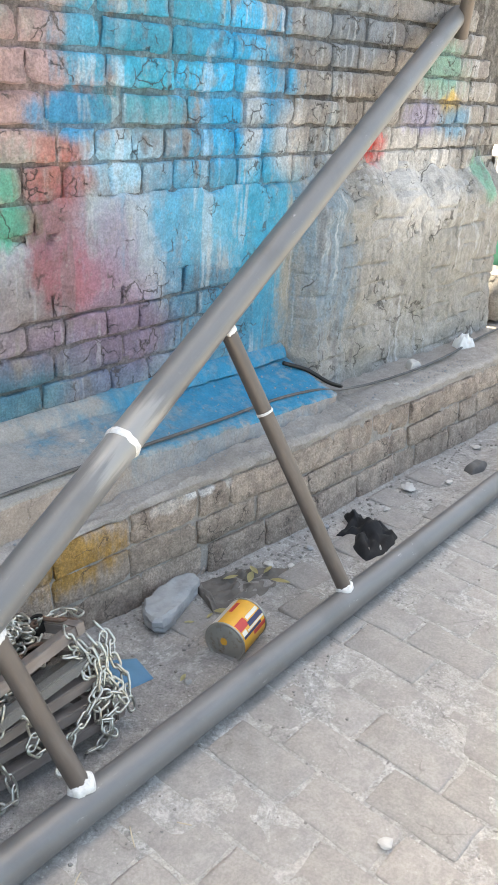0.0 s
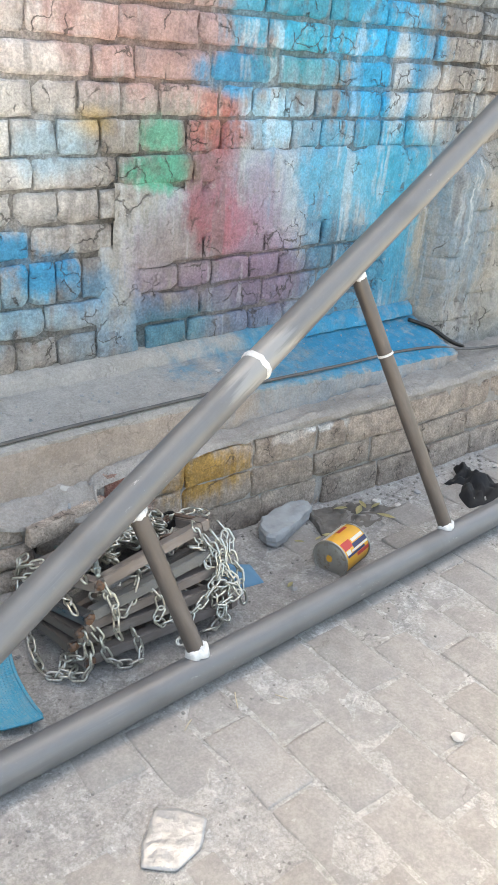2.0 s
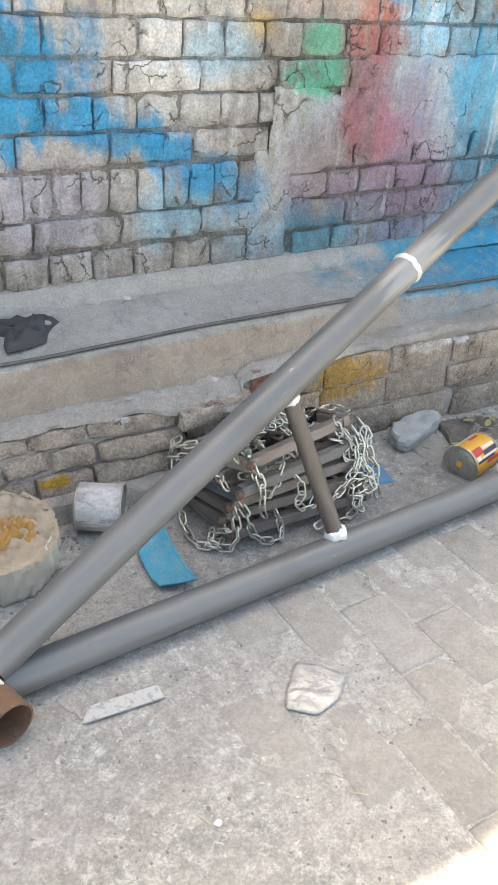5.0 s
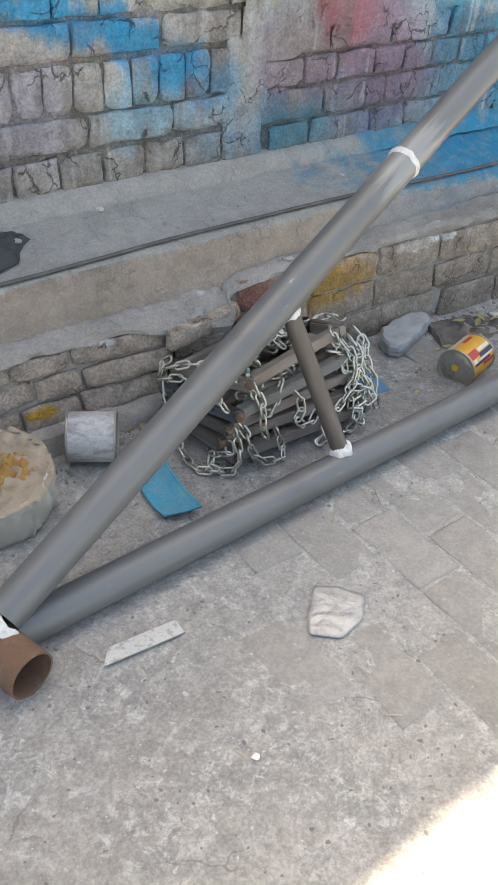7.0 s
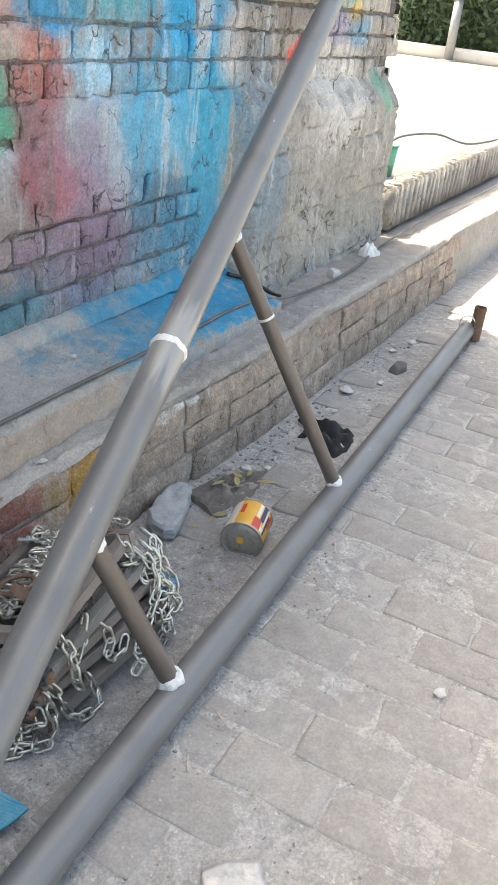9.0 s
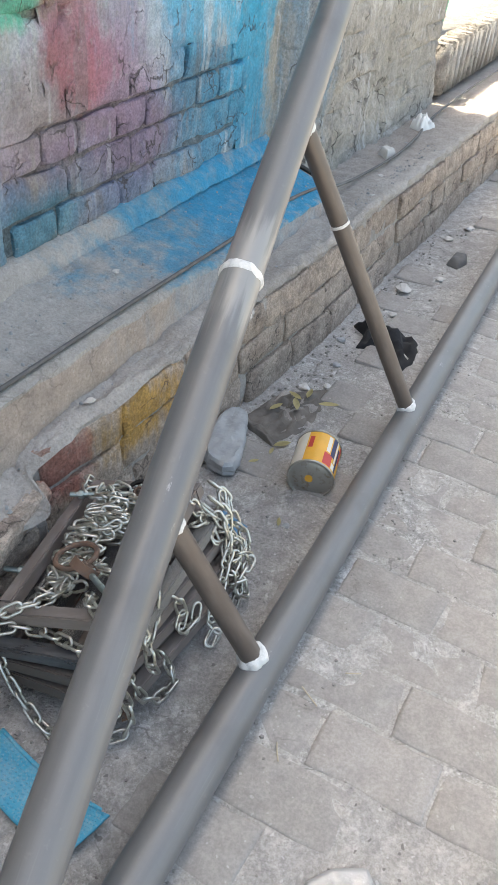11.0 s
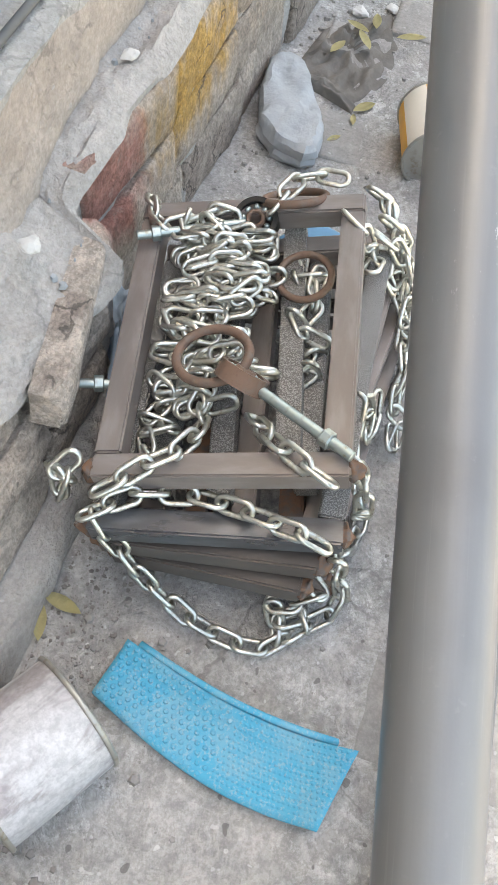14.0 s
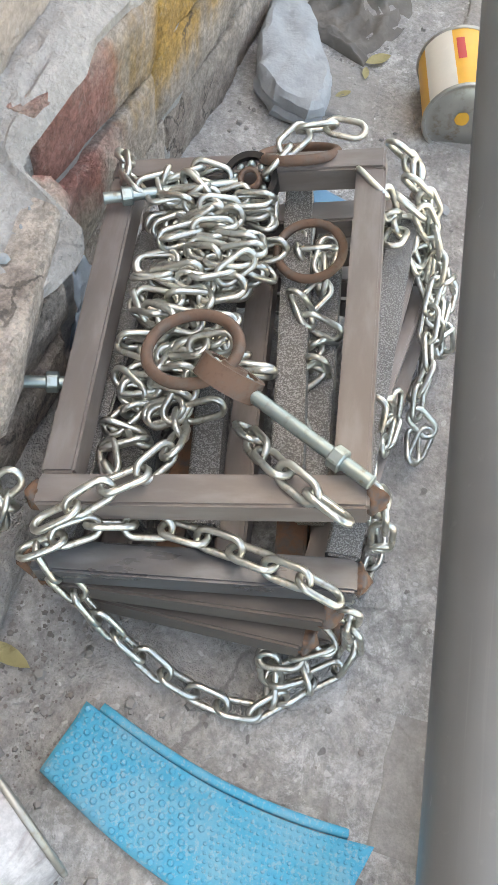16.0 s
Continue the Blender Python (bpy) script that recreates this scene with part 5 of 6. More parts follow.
under = bmesh.new()
pts = [mat_point(0.05 + 0.9 * i / 30, -0.07) + Vector((0, 0, 0.004 + 0.012 * (0.4 + 0.6 * math.sin(math.pi * i / 30)))) for i in range(31)]
part("folded_edge", sweep([p for p in pts[::5]], 0.0045, 8, 0.01), M_BLUE, mat, "folded blue edge")


# bowl of amber powder wrapped in plastic
def bag_body():
    bm = bmesh.new()
    seg, prof = 120, [(0.085, 0.0), (0.115, 0.008), (0.120, 0.025), (0.122, 0.042), (0.125, 0.058), (0.127, 0.075), (0.128, 0.092), (0.128, 0.110), (0.122, 0.122)]
    loops = []
    for r, z in prof:
        loop = []
        for i in range(seg):
            a = 2 * math.pi * i / seg
            k = 1 + 0.16 * abs(noise.noise((math.cos(a) * 6, math.sin(a) * 6, z * 25))) + 0.08 * noise.noise((math.cos(a) * 14, math.sin(a) * 14, z * 40))
            flare = 1.0 + 0.22 * smoothstep(0.03, 0.0, z) * max(0.0, noise.noise((math.cos(a) * 2 + 5, math.sin(a) * 2, 1)))
            loop.append(bm.verts.new((r * k * flare * math.cos(a), r * k * flare * math.sin(a), z)))
        loops.append(loop)
    for p, q in zip(loops, loops[1:]):
        for i in range(seg):
            bm.faces.new((p[i], p[(i + 1) % seg], q[(i + 1) % seg], q[i]))
    bm.faces.new(loops[0][::-1])
    return bm


def bag_top(r1, depth, amp, seed, z):
    bm = bmesh.new()
    seg, rings = 72, 16
    loops = []
    for j in range(rings):
        u = 1 - j / rings
        loop = []
        for i in range(seg):
            a = 2 * math.pi * i / seg
            rr = r1 * (1 + 0.07 * noise.noise((math.cos(a) * 3 + seed, math.sin(a) * 3, seed)) + 0.04 * noise.noise((math.cos(a) * 11, math.sin(a) * 11, seed)))
            x, y = rr * u * math.cos(a), rr * u * math.sin(a)
            h = -depth * (1 - u ** 2) + amp * abs(noise.noise((x / 0.03 + seed, y / 0.03, seed))) * (1 - u ** 6) + amp * 0.5 * noise.noise((x / 0.012, y / 0.012, seed))
            loop.append(bm.verts.new((x, y, z + h)))
        loops.append(loop)
    for p, q in zip(loops, loops[1:]):
        for i in range(seg):
            bm.faces.new((p[i], p[(i + 1) % seg], q[(i + 1) % seg], q[i]))
    bm.faces.new(loops[-1])
    return bm


bag = thing("powder_bag", "round plastic-wrapped bundle of orange-brown powder", "bag", at=pose(-0.725, 0.325, -0.002, 3, -4, 20))
part("plastic_wrap", bag_body(), M_BAG, bag, "dusty crinkled clear plastic")
part("powder", bag_top(0.137, 0.014, 0.030, 2.0, 0.120), M_FIBRE, bag, "creased tan crust")
core = part("powder_core", bag_top(0.058, 0.000, 0.034, 6.0, 0.110), M_AMBER, bag, "amber lump")
core.matrix_local = Matrix.Translation((0.030, -0.022, 0.0))

# cables along the ledge
cable = thing("cable", "dusty black cable lying along the ledge", "cable")
LEDGE_CABLE = [(-2.5, 0.66, 0.395), (-1.0, 0.62, 0.386), (-0.62, 0.592, 0.381), (-0.33, 0.597, 0.382), (-0.10, 0.606, 0.384), (0.15, 0.606, 0.385), (0.45, 0.606, 0.385), (0.72, 0.606, 0.380), (1.0, 0.616, 0.368),
               (1.3, 0.632, 0.358), (1.50, 0.622, 0.345), (1.62, 0.60, 0.325), (1.85, 0.60, 0.297), (2.15, 0.58, 0.296), (2.45, 0.60, 0.290), (2.75, 0.64, 0.285), (3.1, 0.64, 0.300), (3.6, 0.63, 0.31), (4.6, 0.60, 0.31), (6, 0.6, 0.31)]
part("cable_sheath", sweep(LEDGE_CABLE, 0.0050, 10, 0.03), M_CABLE, cable)
part("cable_sheath", sweep([(1.50, 0.77, 0.405), (1.58, 0.72, 0.375), (1.63, 0.66, 0.335), (1.70, 0.64, 0.305)], 0.008, 10, 0.01), M_BLACK, cable, "stiff black cable end")

# loose litter
litter_rng = random.Random(21)


def chip(x, y, z, size, material, label, name="stone_chip", flat=0.4):
    bm = bmesh.new()
    bmesh.ops.create_icosphere(bm, subdivisions=2, radius=size)
    rough_up(bm, size * 0.9, size * 0.55, x * 13 + y * 7)
    for v in bm.verts:
        v.co.z *= flat
    low = min(v.co.z for v in bm.verts)
    ob = tagged(part(name, bm, material, smooth=False), label, "litter", "loose litter")
    ob.matrix_world = pose(x, y, z - low - 0.001, 0, 0, litter_rng.uniform(0, 360))


for x, y, s in ((0.62, 0.03, 0.012), (1.02, 0.30, 0.014), (1.15, 0.33, 0.012), (1.55, 0.30, 0.014), (1.75, 0.34, 0.016), (1.30, 0.38, 0.013), (2.3, 0.34, 0.018), (2.45, 0.3, 0.02), (1.9, 0.25, 0.015), (0.98, 0.36, 0.016), (0.42, 0.14, 0.008)):
    chip(x, y, ground_z(x, y), s, M_CHIP if s > 0.0135 else M_STONE, "small broken cement chip on the ground")
chip(-0.602, -0.475, 0.0, 0.007, M_WHITERAG, "small white crumb on the ground", "crumb")
chip(0.36, -0.46, 0.0, 0.015, M_CHIP, "small pale brick chip on the ground", "stone_chip", 0.3)
chip(1.75, 0.335, -0.02, 0.028, M_CHIP, "pale broken brick chip on the ground", "stone_chip", 0.35)
for x, y, z in ((-0.20, 0.78, 0.415), (0.10, 0.72, 0.405), (-0.45, 0.72, 0.405), (0.55, 0.70, 0.402), (-0.05, 0.54, 0.248), (0.25, 0.55, 0.268), (-0.30, 0.55, 0.24), (1.8, 0.52, 0.283), (1.95, 0.56, 0.278), (2.25, 0.5, 0.283), (2.4, 0.62, 0.268), (1.72, 0.5, 0.288)):
    chip(x, y, z, litter_rng.uniform(0.006, 0.012), M_CHIP if litter_rng.random() < 0.5 else M_STONE, "small cement crumb on the ledge", "crumb")


def straw(x, y, length, angle, material=M_STRAW):
    bm = sweep([(-length / 2, 0, 0), (0, 0.001, 0.0012), (length / 2, 0, 0)], 0.0014, 6, 0.006)
    ob = tagged(part("straw", bm, material), "dry straw bit lying on the ground", "litter", "loose litter")
    ob.matrix_world = pose(x, y, 0.0022, 0, 0, angle)


for x, y, n, a in ((0.03, -0.10, 0.05, 60), (-0.62, -0.46, 0.03, -70), (-0.35, -0.55, 0.03, -40), (-0.33, -0.45, 0.035, -75), (-0.10, -0.10, 0.04, 30), (0.12, -0.15, 0.03, 120)):
    straw(x, y, n, a)


def leaf(x, y, z, length, angle, tilt):
    bm = bmesh.new()
    rows = []
    for i in range(9):
        u = i / 8
        w = length * 0.17 * math.sin(math.pi * u) ** 0.8
        curl = length * 0.25 * (u - 0.5) ** 2
        rows.append([bm.verts.new((length * (u - 0.5), -w, curl + w * 0.5)), bm.verts.new((length * (u - 0.5), 0, curl)), bm.verts.new((length * (u - 0.5), w, curl + w * 0.5))])
    for p, q in zip(rows, rows[1:]):
        for k in (0, 1):
            bm.faces.new((p[k], p[k + 1], q[k + 1], q[k]))
    bmesh.ops.solidify(bm, geom=bm.faces[:], thickness=0.0006)
    ob = tagged(part("dry_leaf", bm, M_LEAF), "dry curled yellow leaf", "leaf", "fallen leaves")
    ob.matrix_world = pose(x, y, z + 0.004, tilt, 0, angle)


for x, y, n, a in ((-0.300, 0.412, 0.05, 80), (-0.325, 0.425, 0.045, 20), (0.70, 0.29, 0.05, -40), (0.86, 0.33, 0.06, 30), (0.90, 0.35, 0.05, 70), (0.82, 0.37, 0.05, -20), (0.90, 0.25, 0.06, -60), (0.66, 0.30, 0.03, 10), (0.42, 0.16, 0.03, 20), (0.60, 0.32, 0.03, 140), (0.93, 0.32, 0.05, 10)):
    leaf(x, y, ground_z(x, y) + (0.02 if 0.74 < x < 1.0 else 0.0), n, a, litter_rng.uniform(-15, 15))



def dirt(name, label, count, seed, place, smallest, largest, material):
    """Loose crumbs of dirt, each a lumpy little stone."""
    g = random.Random(seed)
    verts, faces = [], []
    for _ in range(count):
        x, y, z = place(g)
        s = smallest + (largest - smallest) * g.random() ** 3
        o = len(verts)
        turn = g.uniform(0, 6.28)
        for k in range(5):
            q = turn + k * 1.257
            verts.append((x + s * math.cos(q) * g.uniform(0.7, 1.2), y + s * math.sin(q) * g.uniform(0.7, 1.2), z - 0.002))
        for k in range(5):
            q = turn + k * 1.257 + 0.3
            verts.append((x + s * 0.6 * math.cos(q), y + s * 0.6 * math.sin(q), z + s * g.uniform(0.5, 0.9)))
        faces += [(o + k, o + (k + 1) % 5, o + 5 + (k + 1) % 5, o + 5 + k) for k in range(5)] + [(o + 5, o + 6, o + 7, o + 8, o + 9)]
    me_d = bpy.data.meshes.new(name)
    me_d.from_pydata(verts, [], faces)
    me_d.materials.append(material)
    tagged(new(name, me_d), label, "dirt", kind="stuff")


def by_the_step(g):
    x = g.uniform(-0.75, 2.4)
    y = face_y(x, 0.0) - 0.02 - abs(g.gauss(0, 0.07)) - (0.04 if x < 0.0 else 0.0)
    return x, y, ground_z(x, y)


def by_the_pipe(g):
    x = g.uniform(-0.9, 1.4)
    y = on_lower(x).y - 0.03 - abs(g.gauss(0, 0.09)) if g.random() < 0.6 else g.uniform(-0.05, 0.40)
    return x, y, ground_z(x, y)


def by_the_stack(g):
    x, y = g.gauss(-0.30, 0.08), g.gauss(0.385, 0.035)
    return x, min(y, 0.42), ground_z(x, y)


def on_the_ledges(g):
    x = g.uniform(-0.9, 2.4)
    if x < 1.55 and g.random() < 0.7:
        y = g.uniform(0.61, 0.80)
        top = interp(x, UP_TOP)
        return x, y, top + (0.428 - top) * ((y - 0.594) / 0.306) ** 1.1
    y = face_y(x, 0.25) + 0.03 + g.random() * 0.05
    return x, y, interp(x, LOW_TOP) + (0.01 if x < 0.03 else 0.0)


dirt("dirt_crumbs", "grey dirt crumbs fallen along the step's foot", 900, 51, by_the_step, 0.0012, 0.008, M_DIRT)
dirt("dirt_crumbs", "fine grit scattered along the pipe", 700, 52, by_the_pipe, 0.0010, 0.006, M_DIRT)
dirt("dirt_crumbs", "brown dirt crumbs beside the stacked frames", 450, 53, by_the_stack, 0.0010, 0.0042, M_SOIL)
dirt("dirt_crumbs", "cement crumbs strewn over the ledges", 500, 54, on_the_ledges, 0.0010, 0.006, M_STONE)

# ---- beyond the wall's end: sunlit yard ----
yard_step = tagged(part("raised_yard", rough_up(block((3.13, 0.80, -0.05), (9.0, 3.4, 0.47), 0.01, 3), 0.6, 0.01), M_GROUND, None, "raised sunlit cement platform", kind="structure"), category="platform")
soldier_me = mesh_of("soldier_brick", rough_up(block((-0.036, -0.055, -0.11), (0.036, 0.055, 0.11), 0.008), 0.05, 0.006), M_BRICK)
edge_rng = random.Random(3)
for i in range(34):
    ob = part("brick", soldier_me, None, yard_step)
    ob.matrix_local = pose(3.17 + i * 0.083, 0.775, 0.40 + edge_rng.uniform(-0.006, 0.006), edge_rng.uniform(-2, 2), edge_rng.uniform(-5, 5), edge_rng.uniform(-3, 3))
bucket = thing("bucket", "green plastic bucket standing on the raised yard", "bucket", at=pose(3.62, 0.98, 0.47))
bb = tube(0.17, 0.075, 0.004, 32)
for v in bb.verts:
    v.co.x *= 0.8 + v.co.z * 1.2
    v.co.y *= 0.8 + v.co.z * 1.2
part("bucket_body", bb, M_GREENP, bucket)
brim = part("brim", ring_bm(0.078, 0.005), M_GREENP, bucket)
brim.matrix_local = Matrix.Translation((0, 0, 0.17))
loop_cable = thing("cable", "dark cable arching over the raised yard", "cable")
part("cable_sheath", sweep([(3.66, 1.00, 0.62), (3.9, 0.98, 0.66), (4.5, 0.95, 0.63), (5.2, 0.9, 0.52), (6.2, 0.85, 0.49)], 0.008, 8, 0.05), M_CABLE, loop_cable)


def hedge(x, y, n_leaves, size, seed):
    """A clipped hedge: a woody core with many small leaf faces standing off it."""
    h = thing("hedge", "dark green clipped hedge behind a low wall", "hedge")
    part("branches", rough_up(block((x - 0.4, y[0], 0.3), (x + 0.4, y[1], size - 0.15), 0.1, 4), 0.5, 0.1), M_HEDGE, h)
    g = np.random.RandomState(seed)
    c = np.stack([x - 0.45 + g.normal(0, 0.10, n_leaves), g.uniform(y[0], y[1], n_leaves), g.uniform(0.2, size, n_leaves)], 1)
    a = g.normal(0, 0.09, (n_leaves, 3))
    b = g.normal(0, 0.06, (n_leaves, 3))
    v = np.concatenate([c - a, c + b, c + a, c - b]).reshape(4, n_leaves, 3).transpose(1, 0, 2).reshape(-1, 3)
    me_h = bpy.data.meshes.new("leaves")
    me_h.from_pydata(v.tolist(), [], [(4 * i, 4 * i + 1, 4 * i + 2, 4 * i + 3) for i in range(n_leaves)])
    me_h.materials.append(M_HEDGE)
    part("leaves", me_h, M_HEDGE, h, kind="stuff")


hedge(31.0, (3.5, 10.4), 5000, 3.2, 4)
yard_wall = tagged(part("yard_wall", rough_up(block((30.0, 2.0, 0.0), (30.25, 18.0, 0.42), 0.02, 2), 3.0, 0.02), M_PALE, None, "low pale boundary wall in the sun", kind="structure"), category="wall")
for i, (y, w, hgt) in enumerate(((10.8, 0.09, 4.0), (8.1, 0.16, 1.9), (5.6, 0.07, 4.0))):
    post = thing("post", "grey steel post at the yard's edge", "post", "posts at the yard's edge", at=pose(29.6, y, 0))
    part("shaft", tube(hgt, w, 0, 12), M_POST, post)
    part("base_plate", block((-w * 2, -w * 2, 0), (w * 2, w * 2, 0.03), 0.004), M_POST, post)
    part("cap", block((-w * 1.2, -w * 1.2, hgt), (w * 1.2, w * 1.2, hgt + 0.03), 0.004), M_POST, post)

house = thing("house", "pale plastered building across the yard", "building")
part("wall", block((36, 10.6, 0), (46, 30, 6.0), 0.05), M_PALE, house)
part("roof", block((35.6, 10.2, 6.0), (46.4, 30.4, 6.3), 0.05), M_POST, house)
for i in range(3):
    part("window", block((35.93, 12 + i * 4, 1.2), (36.0, 13.4 + i * 4, 2.6), 0.01), M_BLACK, house, "dark window")

# ---- bricks and pavers ----
brick_rng = random.Random(17)


def brick_mesh(w, h, seed, material, depth=0.036, wear=0.010):
    """A worn brick: an uneven front with chipped, wandering edges, and sides going back into the joint."""
    g = random.Random(seed)
    def steps(size, n):
        rim, inner = 1.0, 1.0 - 0.0045 / (size / 2)
        return [-rim] + [inner * (-1 + 2 * i / (n - 3)) for i in range(n - 2)] + [rim]
    us, vs = steps(w, 15 if w > 0.2 else 10), steps(h, 9)
    nx, nz = len(us), len(vs)
    ph = g.uniform(0, 50)
    chips = [(g.choice((-1, 1)) * w / 2, g.choice((-1, 1)) * h / 2, g.uniform(0.008, 0.024)) for _ in range(3)]
    tilt_x, tilt_z = g.uniform(-0.03, 0.03), g.uniform(-0.05, 0.05)
    verts, faces = [], []
    for j in range(nz):
        for i in range(nx):
            u, v = us[i], vs[j]
            x, z = u * w / 2, v * h / 2
            x += noise.noise((z * 22 + ph, ph, 1.0 + u)) * 0.0055 * abs(u)
            z += noise.noise((x * 16 + ph, 2.0 + v, ph)) * 0.0055 * abs(v)
            edge = min(w / 2 - abs(u) * w / 2, h / 2 - abs(v) * h / 2)
            y = wear * 0.6 * math.exp(-edge / 0.002) + wear * 0.35 * math.exp(-edge / 0.012) + noise.noise((x * 26 + ph, z * 26, ph)) * wear * 0.55 + noise.noise((x * 70, z * 70, ph)) * wear * 0.3 + x * tilt_x + z * tilt_z
            for cx, cz, r in chips:
                d = math.hypot(x - cx, z - cz)
                if d < r:
                    y += (1 - d / r) * 0.012
            verts.append((x, y, z))
    for j in range(nz - 1):
        for i in range(nx - 1):
            faces.append((j * nx + i, j * nx + i + 1, (j + 1) * nx + i + 1, (j + 1) * nx + i))
    rim = list(range(nx)) + [j * nx + nx - 1 for j in range(1, nz)] + [(nz - 1) * nx + i for i in range(nx - 2, -1, -1)] + [j * nx for j in range(nz - 2, 0, -1)]
    base = len(verts)
    for q in rim:
        x, y, z = verts[q]
        verts.append((x * 0.985, depth, z * 0.97))
    n = len(rim)
    for i in range(n):
        faces.append((rim[i], base + i, base + (i + 1) % n, rim[(i + 1) % n]))
    me_b = bpy.data.meshes.new("brick")
    me_b.from_pydata(verts, [], faces)
    me_b.materials.append(material)
    me_b.shade_smooth()
    me_b.set_sharp_from_angle(angle=radians(38))
    return me_b


WIDTHS = {"S": 0.245, "H": 0.122, "M": 0.150, "L": 0.200, "T": 0.078, "Q": 0.060}
brick_cache = {}


def get_brick(kind, h, material, wear):
    key = (kind, round(h, 3), material.name, brick_rng.randrange(6))
    if key not in brick_cache:
        brick_cache[key] = brick_mesh(WIDTHS[kind] - 0.006, h, int(h * 1000) * 7 + key[3] * 131 + ord(kind), material, 0.036, wear)
    return brick_cache[key]


def lay(x0, z0, z1, pattern):
    """One course of the wall: S long, H half, M and L cut, T on edge, Q queen closer, and a dot for a gap."""
    x = x0
    for ch in pattern:
        if ch == ".":
            x += 0.1
            continue
        w = WIDTHS[ch]
        ob = part("brick", get_brick(ch, z1 - z0 - 0.001, M_BRICK, 0.008), None, wall)
        ob.matrix_local = pose(x + w / 2, WALL_Y - 0.001 + brick_rng.uniform(-0.004, 0.006), (z0 + z1) / 2, brick_rng.uniform(-1.5, 1.5), brick_rng.uniform(-1.0, 1.0), brick_rng.uniform(-1.6, 1.6))
        x += w


# courses of the painted wall, foot to top
lay(-1.00, 0.446, 0.533, "HHHHHHHHHHH")
lay(-0.92, 0.548, 0.625, "SSSSSM")
lay(-0.995, 0.632, 0.745, "TTTTTTTTTTTTTTTT")
lay(-0.95, 0.758, 0.836, "SSSSSH")
lay(-0.87, 0.845, 0.924, "HHHHHHHHHH")
lay(0.385, 0.448, 0.520, "MSMSSS")
lay(0.335, 0.530, 0.616, "SSSSSH")
lay(0.345, 0.625, 0.699, "MHMHHHHM")
lay(0.330, 0.708, 0.795, "SSSSH")
lay(-0.94, 0.932, 1.006, "SSSSSSS")
lay(-0.99, 1.014, 1.098, "HHHHHSHHHHMHMHHMHHMHMHHMHHMHH")
lay(-0.93, 1.106, 1.186, "HHHHHHHHHHHLHHHMMHHHHMHHLHHMHHM")
lay(-1.015, 1.196, 1.272, "SSSSSHSSSSSSMSLSSS")
lay(-0.945, 1.286, 1.364, "SSSSSSSSSSSSSSSS")
lay(-0.960, 1.376, 1.448, "SSSSSSSSSSSMSSSS")
lay(-0.880, 1.460, 1.536, "SSSMSSSSSSSLSSSM")
lay(-0.960, 1.548, 1.622, "HHSSHSSSSSSSSSSSH")
lay(-0.900, 1.634, 1.710, "SSSSHHSSSSMSSSSH")
# the courses above, too high to tell apart
hi_verts, hi_faces = [], []
row = 0
z = 1.722
while z + 0.074 < WALL_TOP:
    x = -1.0 - 0.12 * (row % 2)
    while x < WALL_END - 0.1:
        me_s = get_brick("S", 0.074, M_BRICK, 0.008)
        o = len(hi_verts)
        hi_verts += [(v.co.x + x + 0.12, v.co.y + WALL_Y, v.co.z + z + 0.037) for v in me_s.vertices]
        hi_faces += [tuple(o + q for q in p.vertices) for p in me_s.polygons]
        x += 0.245
    z += 0.087
    row += 1
me = bpy.data.meshes.new("upper_courses")
me.from_pydata(hi_verts, [], hi_faces)
me.materials.append(M_BRICK)
part("upper_courses", me, M_BRICK, wall, "courses of the same brick higher up", kind="stuff")
# toothed end of the wall
for i in range(12):
    z = 0.50 + i * 0.087
    if i % 2 == 0:
        ob = part("brick", get_brick("H", 0.076, M_BRICK, 0.010), None, wall)
        ob.matrix_local = pose(WALL_END + 0.02 + brick_rng.uniform(-0.02, 0.02), 0.90, z, 0, 0, 90)


def lay_low(x0, x1, z0, z1, seed, kinds):
    g = random.Random(seed)
    x = x0
    while x < x1:
        ch = g.choice(kinds)
        w = WIDTHS[ch]
        slope = (face_y(x + w, 0.15) - face_y(x, 0.15)) / w
        zc = (z0 + z1) / 2
        lean = math.degrees(math.atan(interp(x + w / 2, LEAN)))
        ob = part("brick", get_brick(ch, z1 - z0, M_LBRICK, 0.008 if x < 0 else 0.007), None, ledge_low)
        ob.matrix_local = pose(x + w / 2, face_y(x + w / 2, zc) + g.uniform(-0.008, 0.006), zc, -lean + g.uniform(-2, 2), g.uniform(-1.5, 1.5), math.degrees(math.atan(slope)) + g.uniform(-1.5, 1.5))
        x += w


lay_low(0.06, 3.4, -0.035, 0.066, 41, "SSHM")
lay_low(0.05, 3.4, 0.072, 0.156, 42, "SMHS")
lay_low(0.06, 3.4, 0.162, 0.250, 43, "SSSH")
lay_low(-1.0, -0.02, 0.046, 0.104, 44, "SHMH")
lay_low(-1.05, -0.04, 0.108, 0.162, 45, "HHMS")
lay_low(-1.1, -0.03, 0.166, 0.212, 46, "SHMS")
# rough footing slab in front of the oldest stretch
foot_xs = list(np.arange(-1.4, 0.03, 0.02))


def foot_profile(x):
    t = 0.042 + wob(x, 0, 0.08, 0.012, 51.0)
    return [(0.425 + wob(x, 1, 0.06, 0.015, 52.0), -0.02), (0.430 + wob(x, 2, 0.05, 0.012, 53.0), t * 0.6), (0.442 + wob(x, 3, 0.05, 0.010, 54.0), t), (0.50, t + 0.008), (0.53, -0.02)]


foot = profile_mesh("footing", foot_xs, foot_profile, M_STEP)
foot.parent = ledge_low
tagged(foot, "broken cement footing at the step's foot")


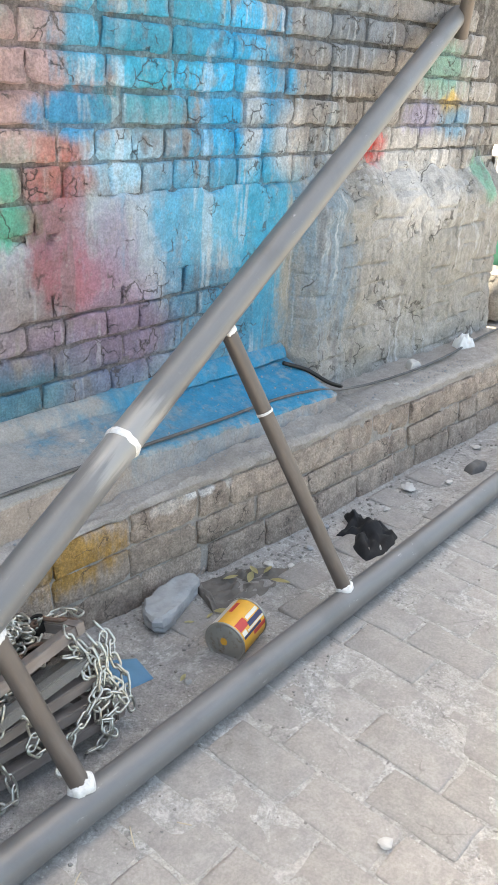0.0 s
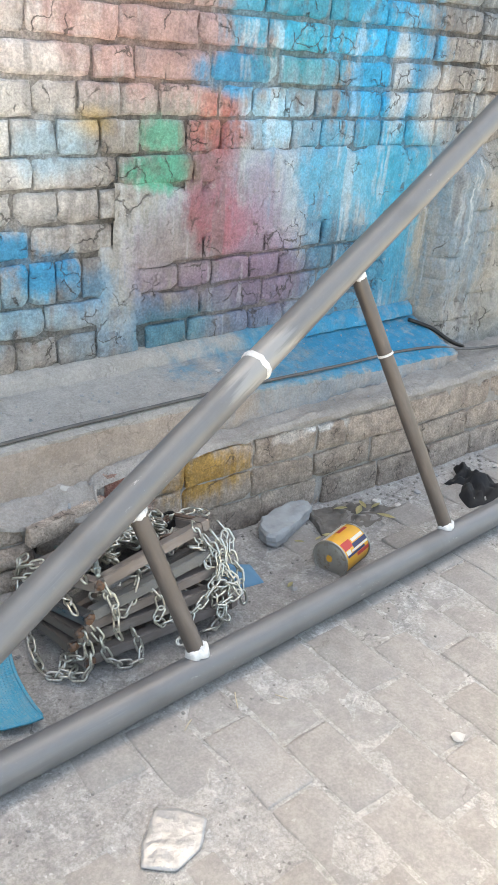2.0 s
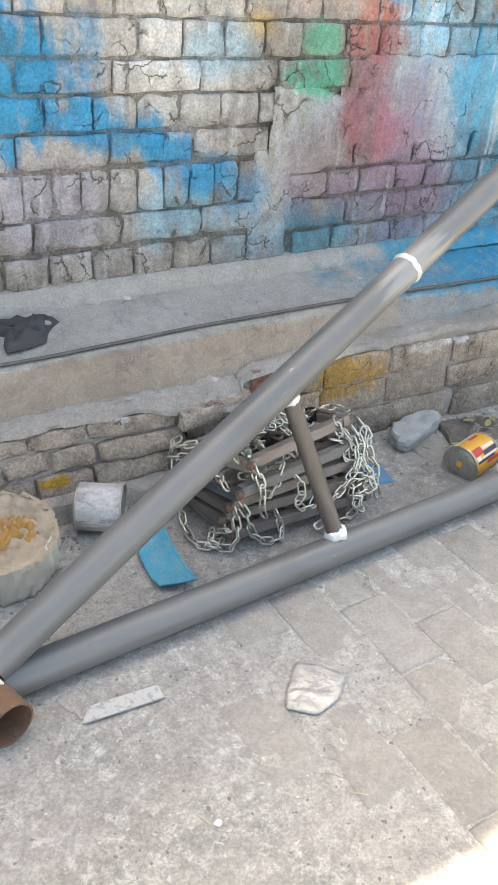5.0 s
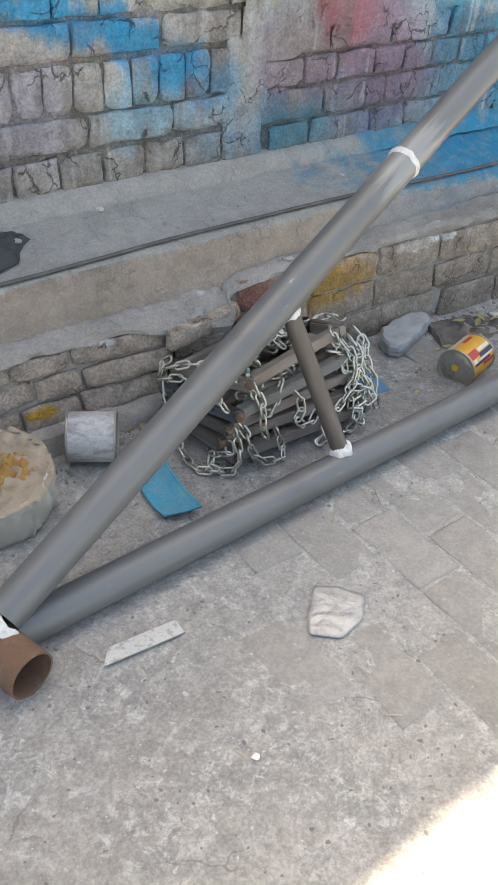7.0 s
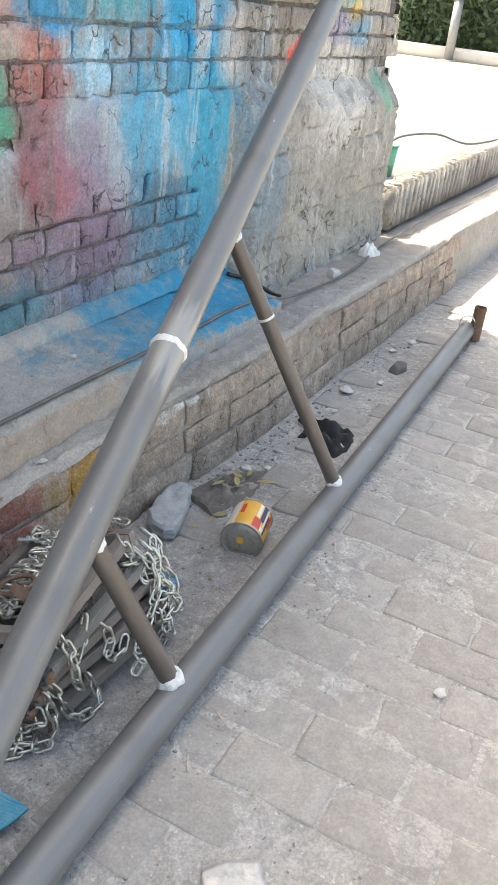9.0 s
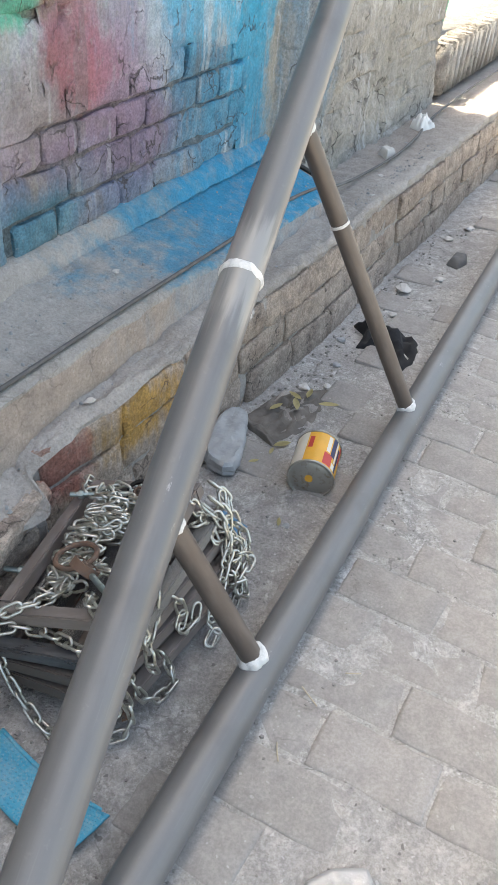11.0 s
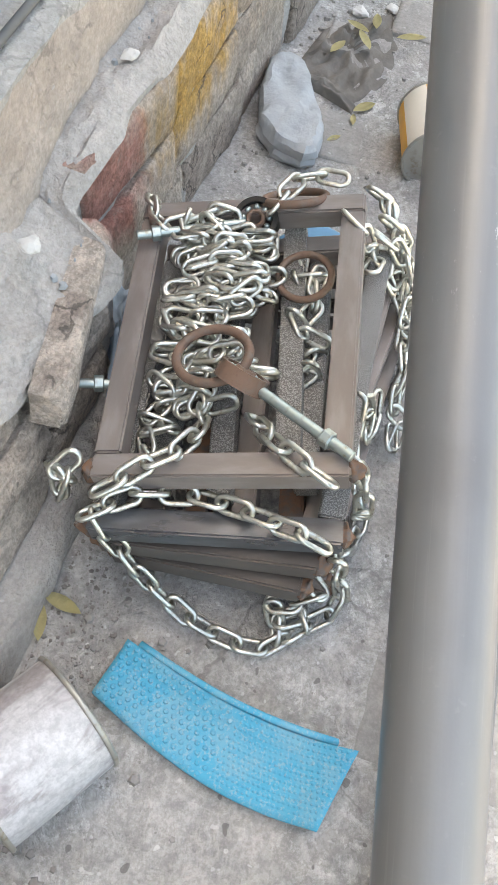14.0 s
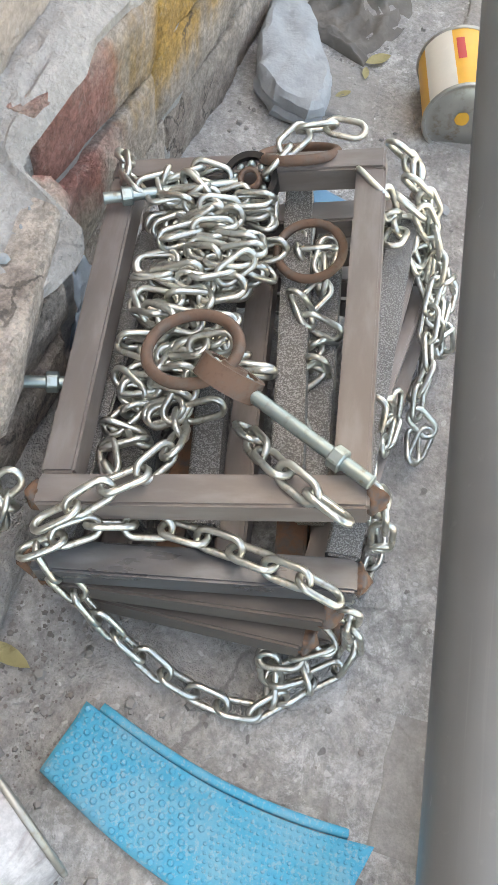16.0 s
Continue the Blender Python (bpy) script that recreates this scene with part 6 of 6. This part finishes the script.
def paver_mesh(seed):
    g = random.Random(seed)
    w, n, nx, ny = 0.1255, 0.2155, 6, 7
    verts, faces = [], []
    for j in range(ny):
        for i in range(nx):
            u, v = i / (nx - 1) * 2 - 1, j / (ny - 1) * 2 - 1
            edge = max(abs(u), abs(v)) > 0.99
            x = (u if abs(u) > 0.9 else u * 1.5) * w / 2 + g.uniform(-1, 0.4) * 0.004 * (1 if u > 0 else -1)
            y = (v if abs(v) > 0.9 else v * 1.4) * n / 2 + g.uniform(-1, 0.4) * 0.004 * (1 if v > 0 else -1)
            verts.append((max(-w / 2, min(w / 2, x)), max(-n / 2, min(n / 2, y)), (-0.0028 if edge else 0.0) + g.uniform(-1, 1) * 0.0008))
    for j in range(ny - 1):
        for i in range(nx - 1):
            faces.append((j * nx + i, j * nx + i + 1, (j + 1) * nx + i + 1, (j + 1) * nx + i))
    rim = list(range(nx)) + [j * nx + nx - 1 for j in range(1, ny)] + [(ny - 1) * nx + i for i in range(nx - 2, -1, -1)] + [j * nx for j in range(ny - 2, 0, -1)]
    base = len(verts)
    for q in rim:
        verts.append((verts[q][0], verts[q][1], -0.03))
    for i in range(len(rim)):
        k = (i + 1) % len(rim)
        faces.append((rim[i], base + i, base + k, rim[k]))
    me_p = bpy.data.meshes.new("paver")
    me_p.from_pydata(verts, [], faces)
    me_p.materials.append(M_PAVER)
    me_p.shade_smooth()
    return me_p


pavement = tagged(part("pavement", block((-0.2, -0.9, -0.06), (3.3, -0.02, -0.03)), M_STEP, None, "worn brick pavers bedded in dust", kind="structure"), category="paving")
PAVERS = [paver_mesh(i) for i in range(8)]
pave_rng = random.Random(9)
for i in range(30):
    x = -0.42 + i * 0.129
    for j in range(7):
        y = -1.02 + j * 0.219 + (0.11 if i % 2 else 0.0)
        if y > 0.36 or (y > 0.06 and (x < 0.3 or pave_rng.random() < 0.45)) or (x < -0.05 and pave_rng.random() < (0.75 if x < -0.2 else 0.4)):
            continue
        ob = part("paver", PAVERS[pave_rng.randrange(8)], None, pavement)
        ob.matrix_local = pose(x, y, ground_z(x, y) + 0.0016 + pave_rng.uniform(-0.002, 0.0012), pave_rng.uniform(-0.5, 0.5), pave_rng.uniform(-0.5, 0.5), pave_rng.uniform(-1.5, 1.5) + (180 if pave_rng.random() < 0.5 else 0))
